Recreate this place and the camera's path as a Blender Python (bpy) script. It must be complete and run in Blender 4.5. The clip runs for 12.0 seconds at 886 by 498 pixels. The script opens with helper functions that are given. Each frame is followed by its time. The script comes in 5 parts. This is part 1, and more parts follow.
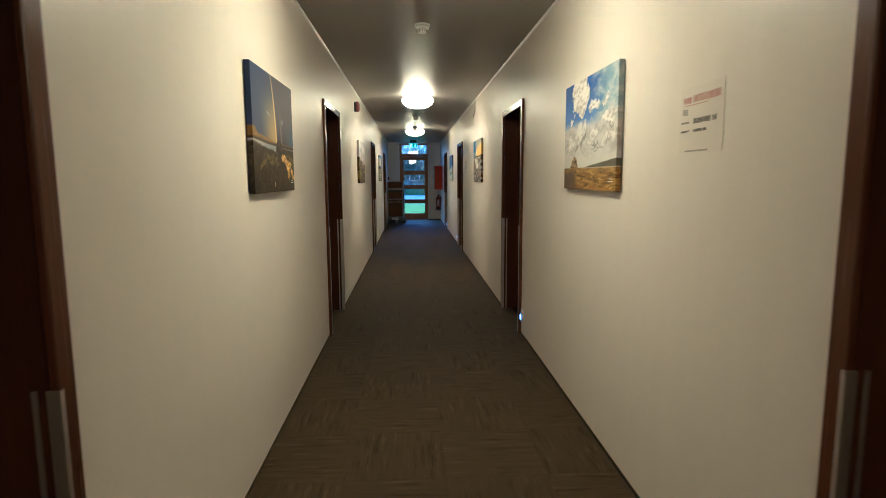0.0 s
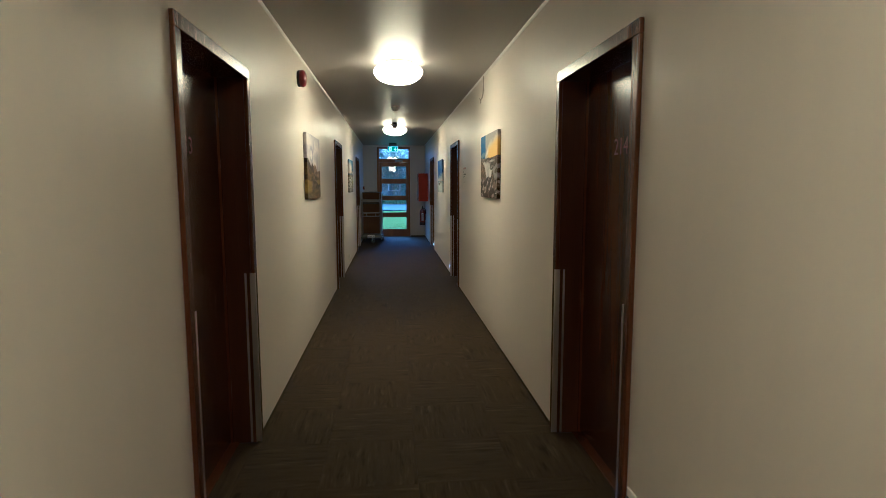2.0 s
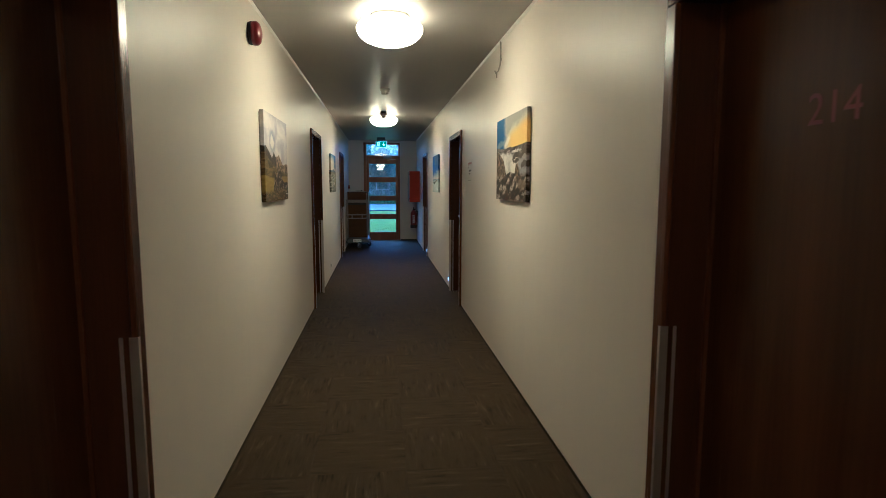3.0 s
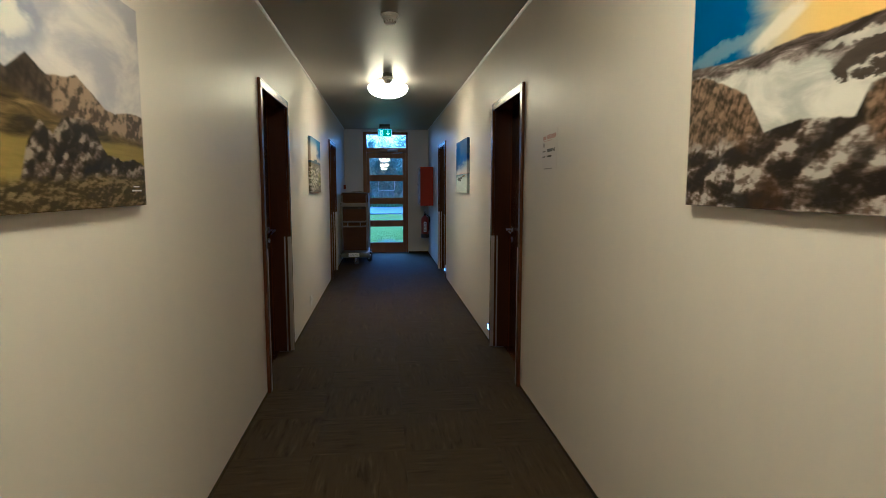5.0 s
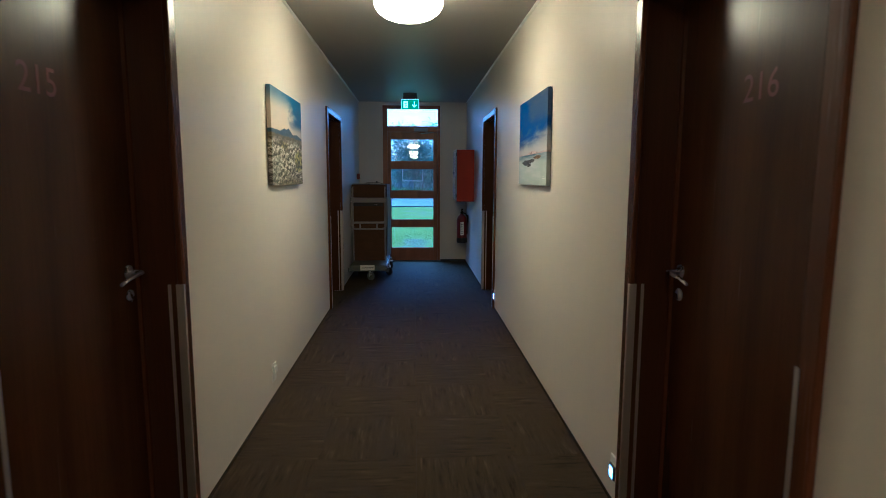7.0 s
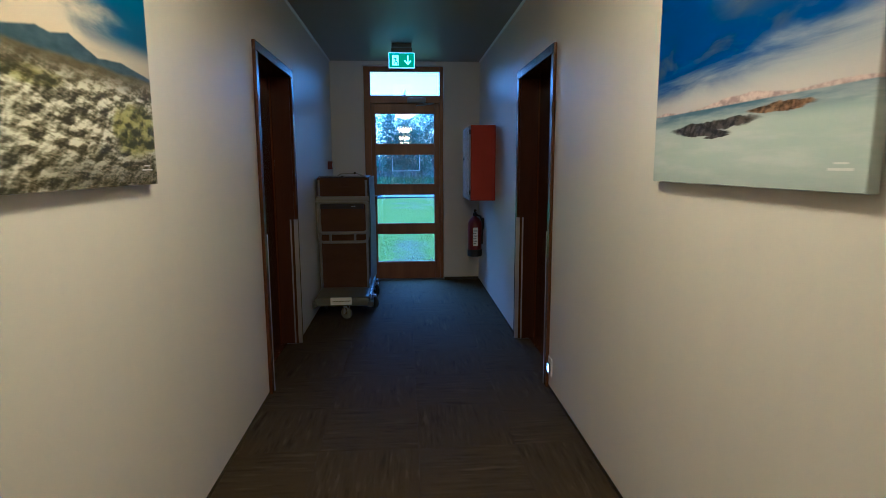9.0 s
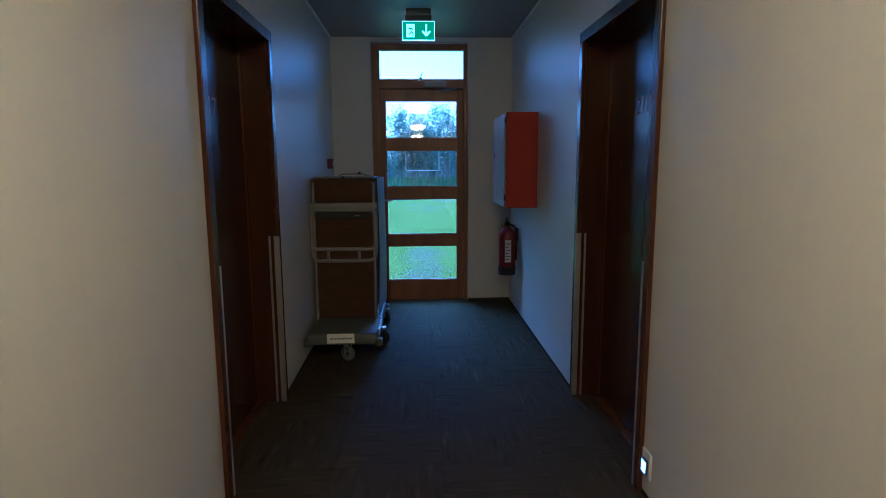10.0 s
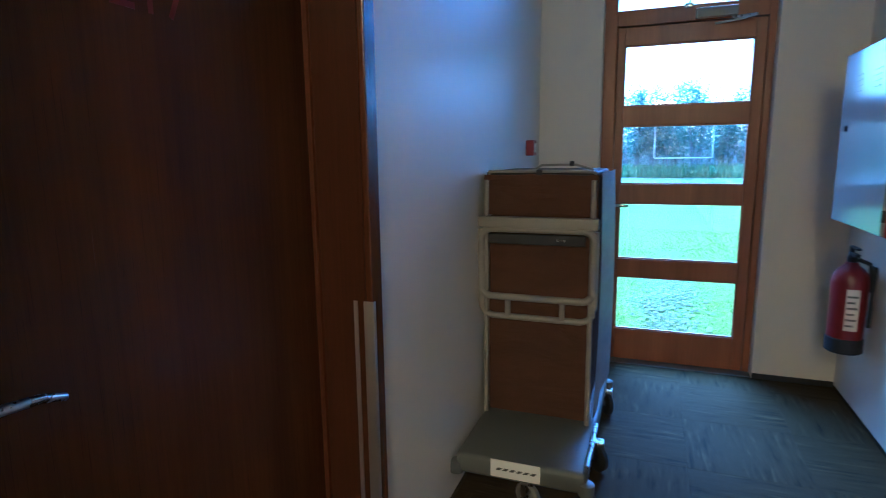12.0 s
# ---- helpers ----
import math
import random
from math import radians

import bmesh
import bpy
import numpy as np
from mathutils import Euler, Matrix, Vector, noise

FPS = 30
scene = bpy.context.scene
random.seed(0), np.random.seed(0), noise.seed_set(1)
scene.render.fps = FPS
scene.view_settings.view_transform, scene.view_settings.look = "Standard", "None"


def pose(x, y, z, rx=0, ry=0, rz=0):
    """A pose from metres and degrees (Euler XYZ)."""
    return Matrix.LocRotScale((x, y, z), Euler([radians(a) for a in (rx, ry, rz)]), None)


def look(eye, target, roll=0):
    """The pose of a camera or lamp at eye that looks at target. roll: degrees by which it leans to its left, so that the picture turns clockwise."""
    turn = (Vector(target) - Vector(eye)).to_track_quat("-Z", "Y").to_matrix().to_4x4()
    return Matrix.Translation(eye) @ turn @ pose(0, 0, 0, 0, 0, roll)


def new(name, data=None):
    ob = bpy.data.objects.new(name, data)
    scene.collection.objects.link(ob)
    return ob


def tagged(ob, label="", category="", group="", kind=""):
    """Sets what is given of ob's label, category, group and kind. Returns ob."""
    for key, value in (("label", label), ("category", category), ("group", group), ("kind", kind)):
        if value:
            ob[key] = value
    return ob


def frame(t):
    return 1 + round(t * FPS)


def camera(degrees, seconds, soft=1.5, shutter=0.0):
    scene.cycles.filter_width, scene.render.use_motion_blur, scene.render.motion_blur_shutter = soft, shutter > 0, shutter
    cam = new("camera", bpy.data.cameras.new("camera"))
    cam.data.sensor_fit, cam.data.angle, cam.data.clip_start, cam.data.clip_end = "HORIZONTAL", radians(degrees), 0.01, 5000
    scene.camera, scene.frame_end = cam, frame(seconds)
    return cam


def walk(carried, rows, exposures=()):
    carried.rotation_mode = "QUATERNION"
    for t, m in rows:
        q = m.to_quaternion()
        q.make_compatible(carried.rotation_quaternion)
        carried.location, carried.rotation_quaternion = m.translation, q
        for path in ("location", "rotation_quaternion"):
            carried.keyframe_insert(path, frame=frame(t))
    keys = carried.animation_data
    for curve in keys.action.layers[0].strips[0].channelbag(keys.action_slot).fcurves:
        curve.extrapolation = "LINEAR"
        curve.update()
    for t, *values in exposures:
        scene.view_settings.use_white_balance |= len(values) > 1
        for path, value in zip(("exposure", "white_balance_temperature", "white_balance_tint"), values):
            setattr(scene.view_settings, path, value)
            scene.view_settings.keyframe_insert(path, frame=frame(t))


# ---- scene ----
cam = camera(76.8, 12.0, soft=0.75, shutter=0.2)
PATH = [
    (0, (-0.12, 0.98, 1.429), (-0.009, 2.961, 1.175), -0.3),
    (0.5, (-0.141, 1.714, 1.429), (-0.025, 3.695, 1.181), -0.2),
    (1, (-0.13, 2.41, 1.445), (0.008, 4.391, 1.209), -0.3),
    (1.5, (-0.124, 3.135, 1.47), (0.034, 5.114, 1.235), -0.0),
    (2, (-0.088, 3.856, 1.48), (0.093, 5.835, 1.253), -0.1),
    (2.5, (-0.112, 4.567, 1.47), (0.087, 6.545, 1.249), 0.2),
    (3, (-0.096, 5.241, 1.472), (0.128, 7.216, 1.243), 0.1),
    (4.8, (-0.098, 7.833, 1.413), (0.110, 9.81, 1.192), 0.1),
    (5, (-0.075, 8.119, 1.411), (0.135, 10.096, 1.19), 0.1),
    (5.5, (-0.061, 8.781, 1.404), (0.129, 10.759, 1.173), -0.1),
    (6, (0.003, 9.492, 1.398), (0.166, 11.472, 1.163), -0.0),
    (6.5, (0.019, 10.191, 1.396), (0.139, 12.172, 1.147), -0.1),
    (7, (0.024, 10.836, 1.399), (0.125, 12.817, 1.144), 0.2),
    (9, (-0.022, 13.363, 1.403), (0.111, 15.337, 1.106), -0.2),
    (9.5, (-0.009, 13.969, 1.39), (0.110, 15.943, 1.092), -0.3),
    (10, (-0.072, 14.563, 1.382), (0.021, 16.539, 1.087), -0.3),
    (10.5, (-0.044, 15.116, 1.387), (0.024, 17.095, 1.111), -0.2),
    (11, (-0.039, 15.625, 1.391), (-0.09, 17.605, 1.114), -0.3),
    (11.5, (-0.107, 16.123, 1.411), (-0.412, 18.072, 1.082), -0.4),
    (12, (-0.182, 16.501, 1.374), (-0.87, 18.349, 1.04), -0.7),
]
EXPOSURES = [(t, stops, 3400, 12) for t, stops in ((0.0, 2.15), (0.5, 2.08), (1.0, 2.0), (2.0, 1.9), (3.0, 1.88), (4.8, 1.93), (5.2, 1.81), (5.6, 1.79), (6.5, 1.77), (7.0, 1.95), (9.0, 1.97), (9.5, 1.9), (10.0, 1.96), (10.5, 2.02), (11.0, 2.24), (11.5, 2.85), (12.0, 3.3))]
walk(cam, [(t, look(eye, target, roll)) for t, eye, target, roll in PATH], EXPOSURES)

# ---- daylight ----
SUN_UP, SUN_TURN = radians(52), radians(343)
world = bpy.data.worlds.new("overcast_sky")
scene.world = world
world.use_nodes = True
wt = world.node_tree
sky = wt.nodes.new("ShaderNodeTexSky")
sky.sky_type, sky.sun_disc = "NISHITA", False
sky.sun_elevation, sky.sun_rotation = SUN_UP, SUN_TURN
sky.air_density, sky.dust_density, sky.ozone_density = 1.0, 2.2, 4.0
wt.links.new(sky.outputs[0], wt.nodes["Background"].inputs[0])
wt.nodes["Background"].inputs[1].default_value = 0.15
sun = new("sun", bpy.data.lights.new("sun", "SUN"))
sun.data.energy, sun.data.angle, sun.data.color = 1.3, radians(40), (0.66, 0.93, 1.0)
sun.matrix_world = look((0, 0, 60), (0 - 30 * math.sin(SUN_TURN), 0 - 30 * math.cos(SUN_TURN), 60 - 30 * math.tan(SUN_UP)))

LAMP_COLOUR, LAMP_POWER = (1.0, 0.545, 0.130), 15.3

# ---- plan ----
HALF, CEIL, NORTH, SOUTH, FLOOR = 0.89, 2.62, 20.25, -3.6, -0.02
DOOR_W, DOOR_H = 1.09, 2.122
LEFT_DOORS = [(1.675, "", 1), (6.598, "213", -1), (12.52, "215", 1), (17.315, "217", -1)]
RIGHT_DOORS = [(1.675, "", -1), (6.555, "214", 1), (12.475, "216", -1), (17.305, "218", 1)]
LAMPS = [-1.65, 3.80, 9.25, 14.70]


# ---- mesh helpers ----
def box(bm, x0, x1, y0, y1, z0, z1, bevel=0.0, seg=2):
    r = bmesh.ops.create_cube(bm, size=1.0)["verts"]
    for v in r:
        v.co = Vector((x0 + (v.co.x + 0.5) * (x1 - x0), y0 + (v.co.y + 0.5) * (y1 - y0), z0 + (v.co.z + 0.5) * (z1 - z0)))
    if bevel:
        edges = list({e for v in r for e in v.link_edges})
        bmesh.ops.bevel(bm, geom=edges, offset=bevel, segments=seg, profile=0.5, affect="EDGES")


def lathe(bm, profile, steps=32, axis="z", at=(0, 0, 0)):
    """A turned body from (radius, height) pairs."""
    rings = []
    for r, h in profile:
        ring = []
        for i in range(steps):
            a = 2 * math.pi * i / steps
            p = (r * math.cos(a), r * math.sin(a), h)
            if axis == "x":
                p = (h, p[0], p[1])
            elif axis == "y":
                p = (p[1], h, p[0])
            ring.append(bm.verts.new(Vector(p) + Vector(at)))
        rings.append(ring)
    for a, b in zip(rings, rings[1:]):
        for i in range(steps):
            j = (i + 1) % steps
            bm.faces.new((a[i], a[j], b[j], b[i]))
    bm.faces.new(rings[0][::-1])
    bm.faces.new(rings[-1])
    bmesh.ops.recalc_face_normals(bm, faces=bm.faces)


def tube(bm, points, radius, steps=10, closed=False):
    """A round tube along a line of points; radius may be one number or one a point."""
    pts = [Vector(p) for p in points]
    n = len(pts)
    radii = radius if isinstance(radius, (list, tuple)) else [radius] * n
    rings, up = [], Vector((0.13, 0.21, 0.97)).normalized()
    for i, p in enumerate(pts):
        a = pts[(i - 1) % n] if closed or i > 0 else p
        b = pts[(i + 1) % n] if closed or i < n - 1 else p
        d = (b - a).normalized()
        s = d.cross(up)
        s = s.normalized() if s.length > 1e-4 else Vector((1, 0, 0))
        t = s.cross(d).normalized()
        rings.append([bm.verts.new(p + radii[i] * (math.cos(2 * math.pi * k / steps) * s + math.sin(2 * math.pi * k / steps) * t)) for k in range(steps)])
    pairs = list(zip(rings, rings[1:])) + ([(rings[-1], rings[0])] if closed else [])
    for a, b in pairs:
        for k in range(steps):
            j = (k + 1) % steps
            bm.faces.new((a[k], a[j], b[j], b[k]))
    if not closed:
        bm.faces.new(rings[0][::-1])
        bm.faces.new(rings[-1])
    bmesh.ops.recalc_face_normals(bm, faces=bm.faces)


def rounded(x0, x1, z0, z1, r, y, steps=5):
    """The corner points of a rounded upright rectangle."""
    out = []
    for cx, cz, a0 in ((x1 - r, z1 - r, 0), (x0 + r, z1 - r, 90), (x0 + r, z0 + r, 180), (x1 - r, z0 + r, 270)):
        for k in range(steps + 1):
            a = radians(a0 + 90 * k / steps)
            out.append((cx + r * math.cos(a), y, cz + r * math.sin(a)))
    return out


def mesh_of(name, bm, material, smooth=False):
    me = bpy.data.meshes.new(name)
    bm.to_mesh(me)
    bm.free()
    if material:
        me.materials.append(material)
    if smooth:
        for p in me.polygons:
            p.use_smooth = True
        me.set_sharp_from_angle(angle=radians(40))
    return me


def part(name, bm, material, parent=None, label="", smooth=False, kind=""):
    ob = new(name, mesh_of(name, bm, material, smooth))
    ob.parent = parent
    return tagged(ob, label, kind=kind)


def thing(name, m, label, category, group="", kind=""):
    ob = new(name)
    ob.matrix_world = m
    ob.empty_display_size = 0.1
    return tagged(ob, label, category, group, kind)


def boxes(*specs, bevel=0.0):
    bm = bmesh.new()
    for s in specs:
        box(bm, *s, bevel=bevel)
    return bm


def lettering(text, size, depth, m, material, parent, name):
    """Raised characters in the built-in font as a mesh."""
    cu = bpy.data.curves.new(name, "FONT")
    cu.body, cu.size, cu.extrude, cu.align_x, cu.align_y = text, size, depth, "CENTER", "CENTER"
    cu.resolution_u = 3
    tmp = bpy.data.objects.new(name, cu)
    scene.collection.objects.link(tmp)
    bpy.context.view_layer.update()
    me = bpy.data.meshes.new_from_object(tmp.evaluated_get(bpy.context.evaluated_depsgraph_get()))
    bpy.data.objects.remove(tmp)
    me.materials.clear()
    me.materials.append(material)
    me.transform(m)
    ob = new(name, me)
    ob.parent = parent
    return ob


# ---- material helpers ----
class Nodes:
    """A small shorthand for a node tree."""

    def __init__(self, name):
        self.mat = bpy.data.materials.new(name)
        self.mat.use_nodes = True
        self.t = self.mat.node_tree
        self.bsdf = self.t.nodes["Principled BSDF"]
        self.out = self.t.nodes["Material Output"]

    def put(self, socket, value):
        if isinstance(value, bpy.types.NodeSocket):
            self.t.links.new(value, socket)
        elif isinstance(value, (tuple, list)) and len(value) == 3 and socket.type == "RGBA":
            socket.default_value = (*value, 1)
        else:
            socket.default_value = value

    def math(self, op, a, b=0.0, clamp=False):
        n = self.t.nodes.new("ShaderNodeMath")
        n.operation, n.use_clamp = op, clamp
        self.put(n.inputs[0], a)
        self.put(n.inputs[1], b)
        return n.outputs[0]

    def mix(self, fac, a, b, mode="MIX"):
        n = self.t.nodes.new("ShaderNodeMix")
        n.data_type, n.blend_type = "RGBA", mode
        self.put(n.inputs[0], fac)
        self.put(n.inputs[6], a)
        self.put(n.inputs[7], b)
        return n.outputs[2]

    def coords(self, kind="Object"):
        return self.t.nodes.new("ShaderNodeTexCoord").outputs[kind]

    def scaled(self, vec, s, loc=(0, 0, 0), rot=(0, 0, 0)):
        n = self.t.nodes.new("ShaderNodeMapping")
        self.put(n.inputs[0], vec)
        n.inputs[1].default_value, n.inputs[2].default_value, n.inputs[3].default_value = loc, rot, s
        return n.outputs[0]

    def noise(self, vec, scale, detail=3.0, rough=0.55, distort=0.0):
        n = self.t.nodes.new("ShaderNodeTexNoise")
        self.put(n.inputs["Vector"], vec)
        n.inputs["Scale"].default_value, n.inputs["Detail"].default_value = scale, detail
        n.inputs["Roughness"].default_value, n.inputs["Distortion"].default_value = rough, distort
        return n.outputs[0]

    def voronoi(self, vec, scale, out=0):
        n = self.t.nodes.new("ShaderNodeTexVoronoi")
        self.put(n.inputs["Vector"], vec)
        n.inputs["Scale"].default_value = scale
        return n.outputs[out]

    def ramp(self, fac, stops):
        n = self.t.nodes.new("ShaderNodeValToRGB")
        self.put(n.inputs[0], fac)
        e = n.color_ramp.elements
        while len(e) < len(stops):
            e.new(0.5)
        for el, (p, c) in zip(e, stops):
            el.position = p
            el.color = (*c, 1) if isinstance(c, tuple) else (c, c, c, 1)
        return n.outputs[0]

    def soft(self, x, a, b):
        """0 below a, 1 above b (or the other way round)."""
        n = self.t.nodes.new("ShaderNodeMapRange")
        n.interpolation_type = "SMOOTHSTEP"
        self.put(n.inputs[0], x)
        self.put(n.inputs[1], a)
        self.put(n.inputs[2], b)
        return n.outputs[0]

    def split(self, vec):
        n = self.t.nodes.new("ShaderNodeSeparateXYZ")
        self.put(n.inputs[0], vec)
        return n.outputs

    def join(self, x, y, z=0.0):
        n = self.t.nodes.new("ShaderNodeCombineXYZ")
        for s, v in zip(n.inputs, (x, y, z)):
            self.put(s, v)
        return n.outputs[0]

    def bump(self, height, strength, dist=0.01):
        n = self.t.nodes.new("ShaderNodeBump")
        self.put(n.inputs["Height"], height)
        n.inputs["Strength"].default_value, n.inputs["Distance"].default_value = strength, dist
        self.t.links.new(n.outputs[0], self.bsdf.inputs["Normal"])

    def set(self, **kw):
        for k, v in kw.items():
            self.put(self.bsdf.inputs[k.replace("_", " ")], v)
        return self.mat


def plain(name, colour, rough=0.5, metal=0.0, vary=0.12, scale=14.0, bump=0.0, spec=0.5):
    """A surface with faint blotches, fine grain and uneven gloss."""
    n = Nodes(name)
    co = n.coords()
    big, fine = n.noise(co, scale, 3), n.noise(co, scale * 14, 2)
    f = n.math("ADD", n.math("MULTIPLY", big, 0.65), n.math("MULTIPLY", fine, 0.35))
    lo, hi = tuple(c * (1 - vary) for c in colour), tuple(min(1.0, c * (1 + vary)) for c in colour)
    n.set(Base_Color=n.mix(f, lo, hi), Metallic=metal, Roughness=n.math("ADD", rough - 0.06, n.math("MULTIPLY", big, 0.12)), Specular_IOR_Level=spec)
    if bump:
        n.bump(fine, bump, 0.002)
    return n.mat


def paint_wall(name, colour, rough, streak, spec=0.5, worn=0.06):
    """Rolled satin wall paint: faint upright roller marks, orange-peel grain, a few scuffs."""
    n = Nodes(name)
    co = n.coords("Object")
    rolled = n.noise(n.scaled(co, streak), 9.0, 3)
    blotch = n.noise(co, 1.3, 4)
    peel = n.noise(co, 260.0, 2)
    scuff = n.soft(n.noise(n.scaled(co, (1.0, 1.0, 3.0)), 7.0, 5, 0.7), 0.66, 0.8)
    c = n.mix(n.math("MULTIPLY", n.math("ADD", rolled, blotch), 0.5), tuple(v * 0.93 for v in colour), tuple(min(1, v * 1.06) for v in colour))
    c = n.mix(n.math("MULTIPLY", scuff, worn), c, (0.30, 0.27, 0.22))
    n.set(Base_Color=c, Roughness=n.math("ADD", rough - 0.05, n.math("MULTIPLY", rolled, 0.1)), Specular_IOR_Level=spec)
    n.bump(n.math("ADD", n.math("MULTIPLY", peel, 0.5), n.math("MULTIPLY", rolled, 0.6)), 0.10 if worn else 0.03, 0.003)
    return n.mat


def wood(name, dark, light, rough, grain=(26.0, 26.0, 1.4), spec=0.5, coat=0.0):
    """Varnished timber with the grain running upright."""
    n = Nodes(name)
    co = n.coords()
    rnd = n.t.nodes.new("ShaderNodeObjectInfo").outputs["Random"]
    off = n.t.nodes.new("ShaderNodeVectorMath")
    off.operation = "ADD"
    n.put(off.inputs[0], co)
    n.put(off.inputs[1], n.join(n.math("MULTIPLY", rnd, 7.0), n.math("MULTIPLY", rnd, 3.0), n.math("MULTIPLY", rnd, 5.0)))
    v = off.outputs[0]
    broad = n.noise(n.scaled(v, (grain[0] * 0.22, grain[1] * 0.22, grain[2] * 0.45)), 1.0, 3, 0.5, 0.8)
    fine = n.noise(n.scaled(v, (grain[0] * 5, grain[1] * 5, grain[2] * 2)), 1.0, 3, 0.6)
    pores = n.soft(n.noise(n.scaled(v, (grain[0] * 14, grain[1] * 14, grain[2] * 6)), 1.0, 2), 0.62, 0.72)
    f = n.math("ADD", n.math("MULTIPLY", broad, 0.7), n.math("MULTIPLY", fine, 0.3))
    c = n.ramp(f, [(0.3, dark), (0.7, light)])
    c = n.mix(n.math("MULTIPLY", pores, 0.35), c, tuple(x * 0.4 for x in dark))
    n.set(Base_Color=c, Roughness=n.math("ADD", rough - 0.05, n.math("MULTIPLY", fine, 0.1)), Specular_IOR_Level=spec, Coat_Weight=coat, Coat_Roughness=0.2)
    n.bump(fine, 0.06, 0.002)
    return n.mat


def foliage(name, a, b, through_light=0.5):
    """Leaves or stones, each in its own shade; through_light: how much of the light passes."""
    n = Nodes(name)
    geo = n.t.nodes.new("ShaderNodeNewGeometry").outputs["Random Per Island"]
    c = n.mix(geo, a, b)
    n.set(Base_Color=c, Roughness=0.7, Specular_IOR_Level=0.12)
    thin, both = n.t.nodes.new("ShaderNodeBsdfTranslucent"), n.t.nodes.new("ShaderNodeMixShader")
    n.put(thin.inputs[0], c)
    n.put(both.inputs[0], through_light)
    n.t.links.new(n.bsdf.outputs[0], both.inputs[1])
    n.t.links.new(thin.outputs[0], both.inputs[2])
    n.t.links.new(both.outputs[0], n.out.inputs[0])
    return n.mat


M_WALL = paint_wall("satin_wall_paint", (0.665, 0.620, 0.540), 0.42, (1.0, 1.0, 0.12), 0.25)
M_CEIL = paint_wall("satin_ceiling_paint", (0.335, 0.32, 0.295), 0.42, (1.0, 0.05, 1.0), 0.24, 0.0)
M_DOOR = wood("dark_varnished_wood", (0.038, 0.0130, 0.0017), (0.086, 0.0300, 0.0042), 0.25, spec=0.15)
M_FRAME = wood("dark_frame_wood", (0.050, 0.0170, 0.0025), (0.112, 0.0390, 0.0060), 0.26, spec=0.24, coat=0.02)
# the frame wood again, its colour lowered to paint in the recess shade
M_FRAME_SHADED = wood("shaded_frame_wood", (0.029, 0.0098, 0.0014), (0.068, 0.0233, 0.0034), 0.30, spec=0.18)
M_EXTWOOD = wood("orange_brown_door_wood", (0.175, 0.061, 0.013), (0.33, 0.122, 0.028), 0.40)
M_ALU = plain("brushed_aluminium", (0.52, 0.48, 0.43), 0.48, 1.0, 0.08, 30.0)
M_STEEL = plain("polished_steel", (0.54, 0.53, 0.51), 0.28, 1.0, 0.05, 30.0)
M_COPPER = plain("red_bronze_digits", (0.130, 0.018, 0.009), 0.30, 0.15, 0.1, 40.0, 0.0, 0.2)
M_WHITE = plain("white_plastic", (0.78, 0.77, 0.73), 0.4, 0.0, 0.04, 20.0)
M_GREYPL = plain("grey_plastic", (0.105, 0.108, 0.095), 0.5, 0.0, 0.15, 10.0, 0.05)
M_BEIGEPL = plain("beige_grey_plastic", (0.26, 0.235, 0.19), 0.45, 0.0, 0.1, 16.0, 0.03)
M_BLACK = plain("black_rubber", (0.018, 0.018, 0.018), 0.6, 0.0, 0.25, 20.0, 0.05)
M_TYRE = plain("grey_rubber_tyre", (0.16, 0.155, 0.14), 0.6, 0.0, 0.2, 20.0, 0.05)
M_RED = plain("red_enamel", (0.36, 0.040, 0.004), 0.5, 0.0, 0.08, 8.0, 0.0, 0.15)
M_REDPL = plain("red_plastic", (0.15, 0.010, 0.008), 0.3, 0.0, 0.08, 20.0)
M_CABW = plain("pale_grey_gloss_enamel", (0.29, 0.29, 0.28), 0.16, 0.0, 0.05, 6.0, 0.0, 0.6)
M_SHEET = plain("faded_notice_paper", (0.640, 0.597, 0.520), 0.44, 0.0, 0.03, 20.0, 0.0, 0.25)
M_PAPER = plain("printed_paper", (0.72, 0.67, 0.585), 0.5, 0.0, 0.03, 20.0, 0.0, 0.35)
M_CABLE = plain("pale_grey_cable", (0.30, 0.28, 0.24), 0.5, 0.0, 0.1, 40.0)
M_INK = plain("black_ink", (0.10, 0.092, 0.080), 0.5, 0.0, 0.25, 300.0)
M_INKRED = plain("faded_red_ink", (0.44, 0.25, 0.19), 0.5, 0.0, 0.25, 200.0)
M_INKGREY = plain("grey_ink", (0.30, 0.28, 0.25), 0.5, 0.0, 0.25, 200.0)
M_ACRYL = foliage("clear_acrylic_edge", (0.75, 0.75, 0.75), (0.8, 0.8, 0.8), 0.6)
M_SKIRT = plain("black_skirting", (0.02, 0.02, 0.022), 0.5, 0.0, 0.2, 12.0)
M_CAPTION = plain("white_print", (0.62, 0.62, 0.60), 0.5, 0.0, 0.1, 60.0)


def emitter(name, colour, strength, base=(0.8, 0.8, 0.8)):
    n = Nodes(name)
    return n.set(Base_Color=base, Emission_Color=colour, Emission_Strength=strength, Roughness=0.3)




def opal_glass():
    """Opal glass over a bulb near its bottom: brightest there, dimmer towards the rim."""
    n = Nodes("lit_opal_glass")
    drop = n.split(n.coords())[2]
    glow = n.math("MULTIPLY", n.math("ADD", 0.34, n.math("MULTIPLY", n.soft(drop, -0.070, -0.180), 1.18)), LAMP_POWER)
    return n.set(Base_Color=(0.8, 0.8, 0.8), Emission_Color=LAMP_COLOUR, Emission_Strength=glow, Roughness=0.3)


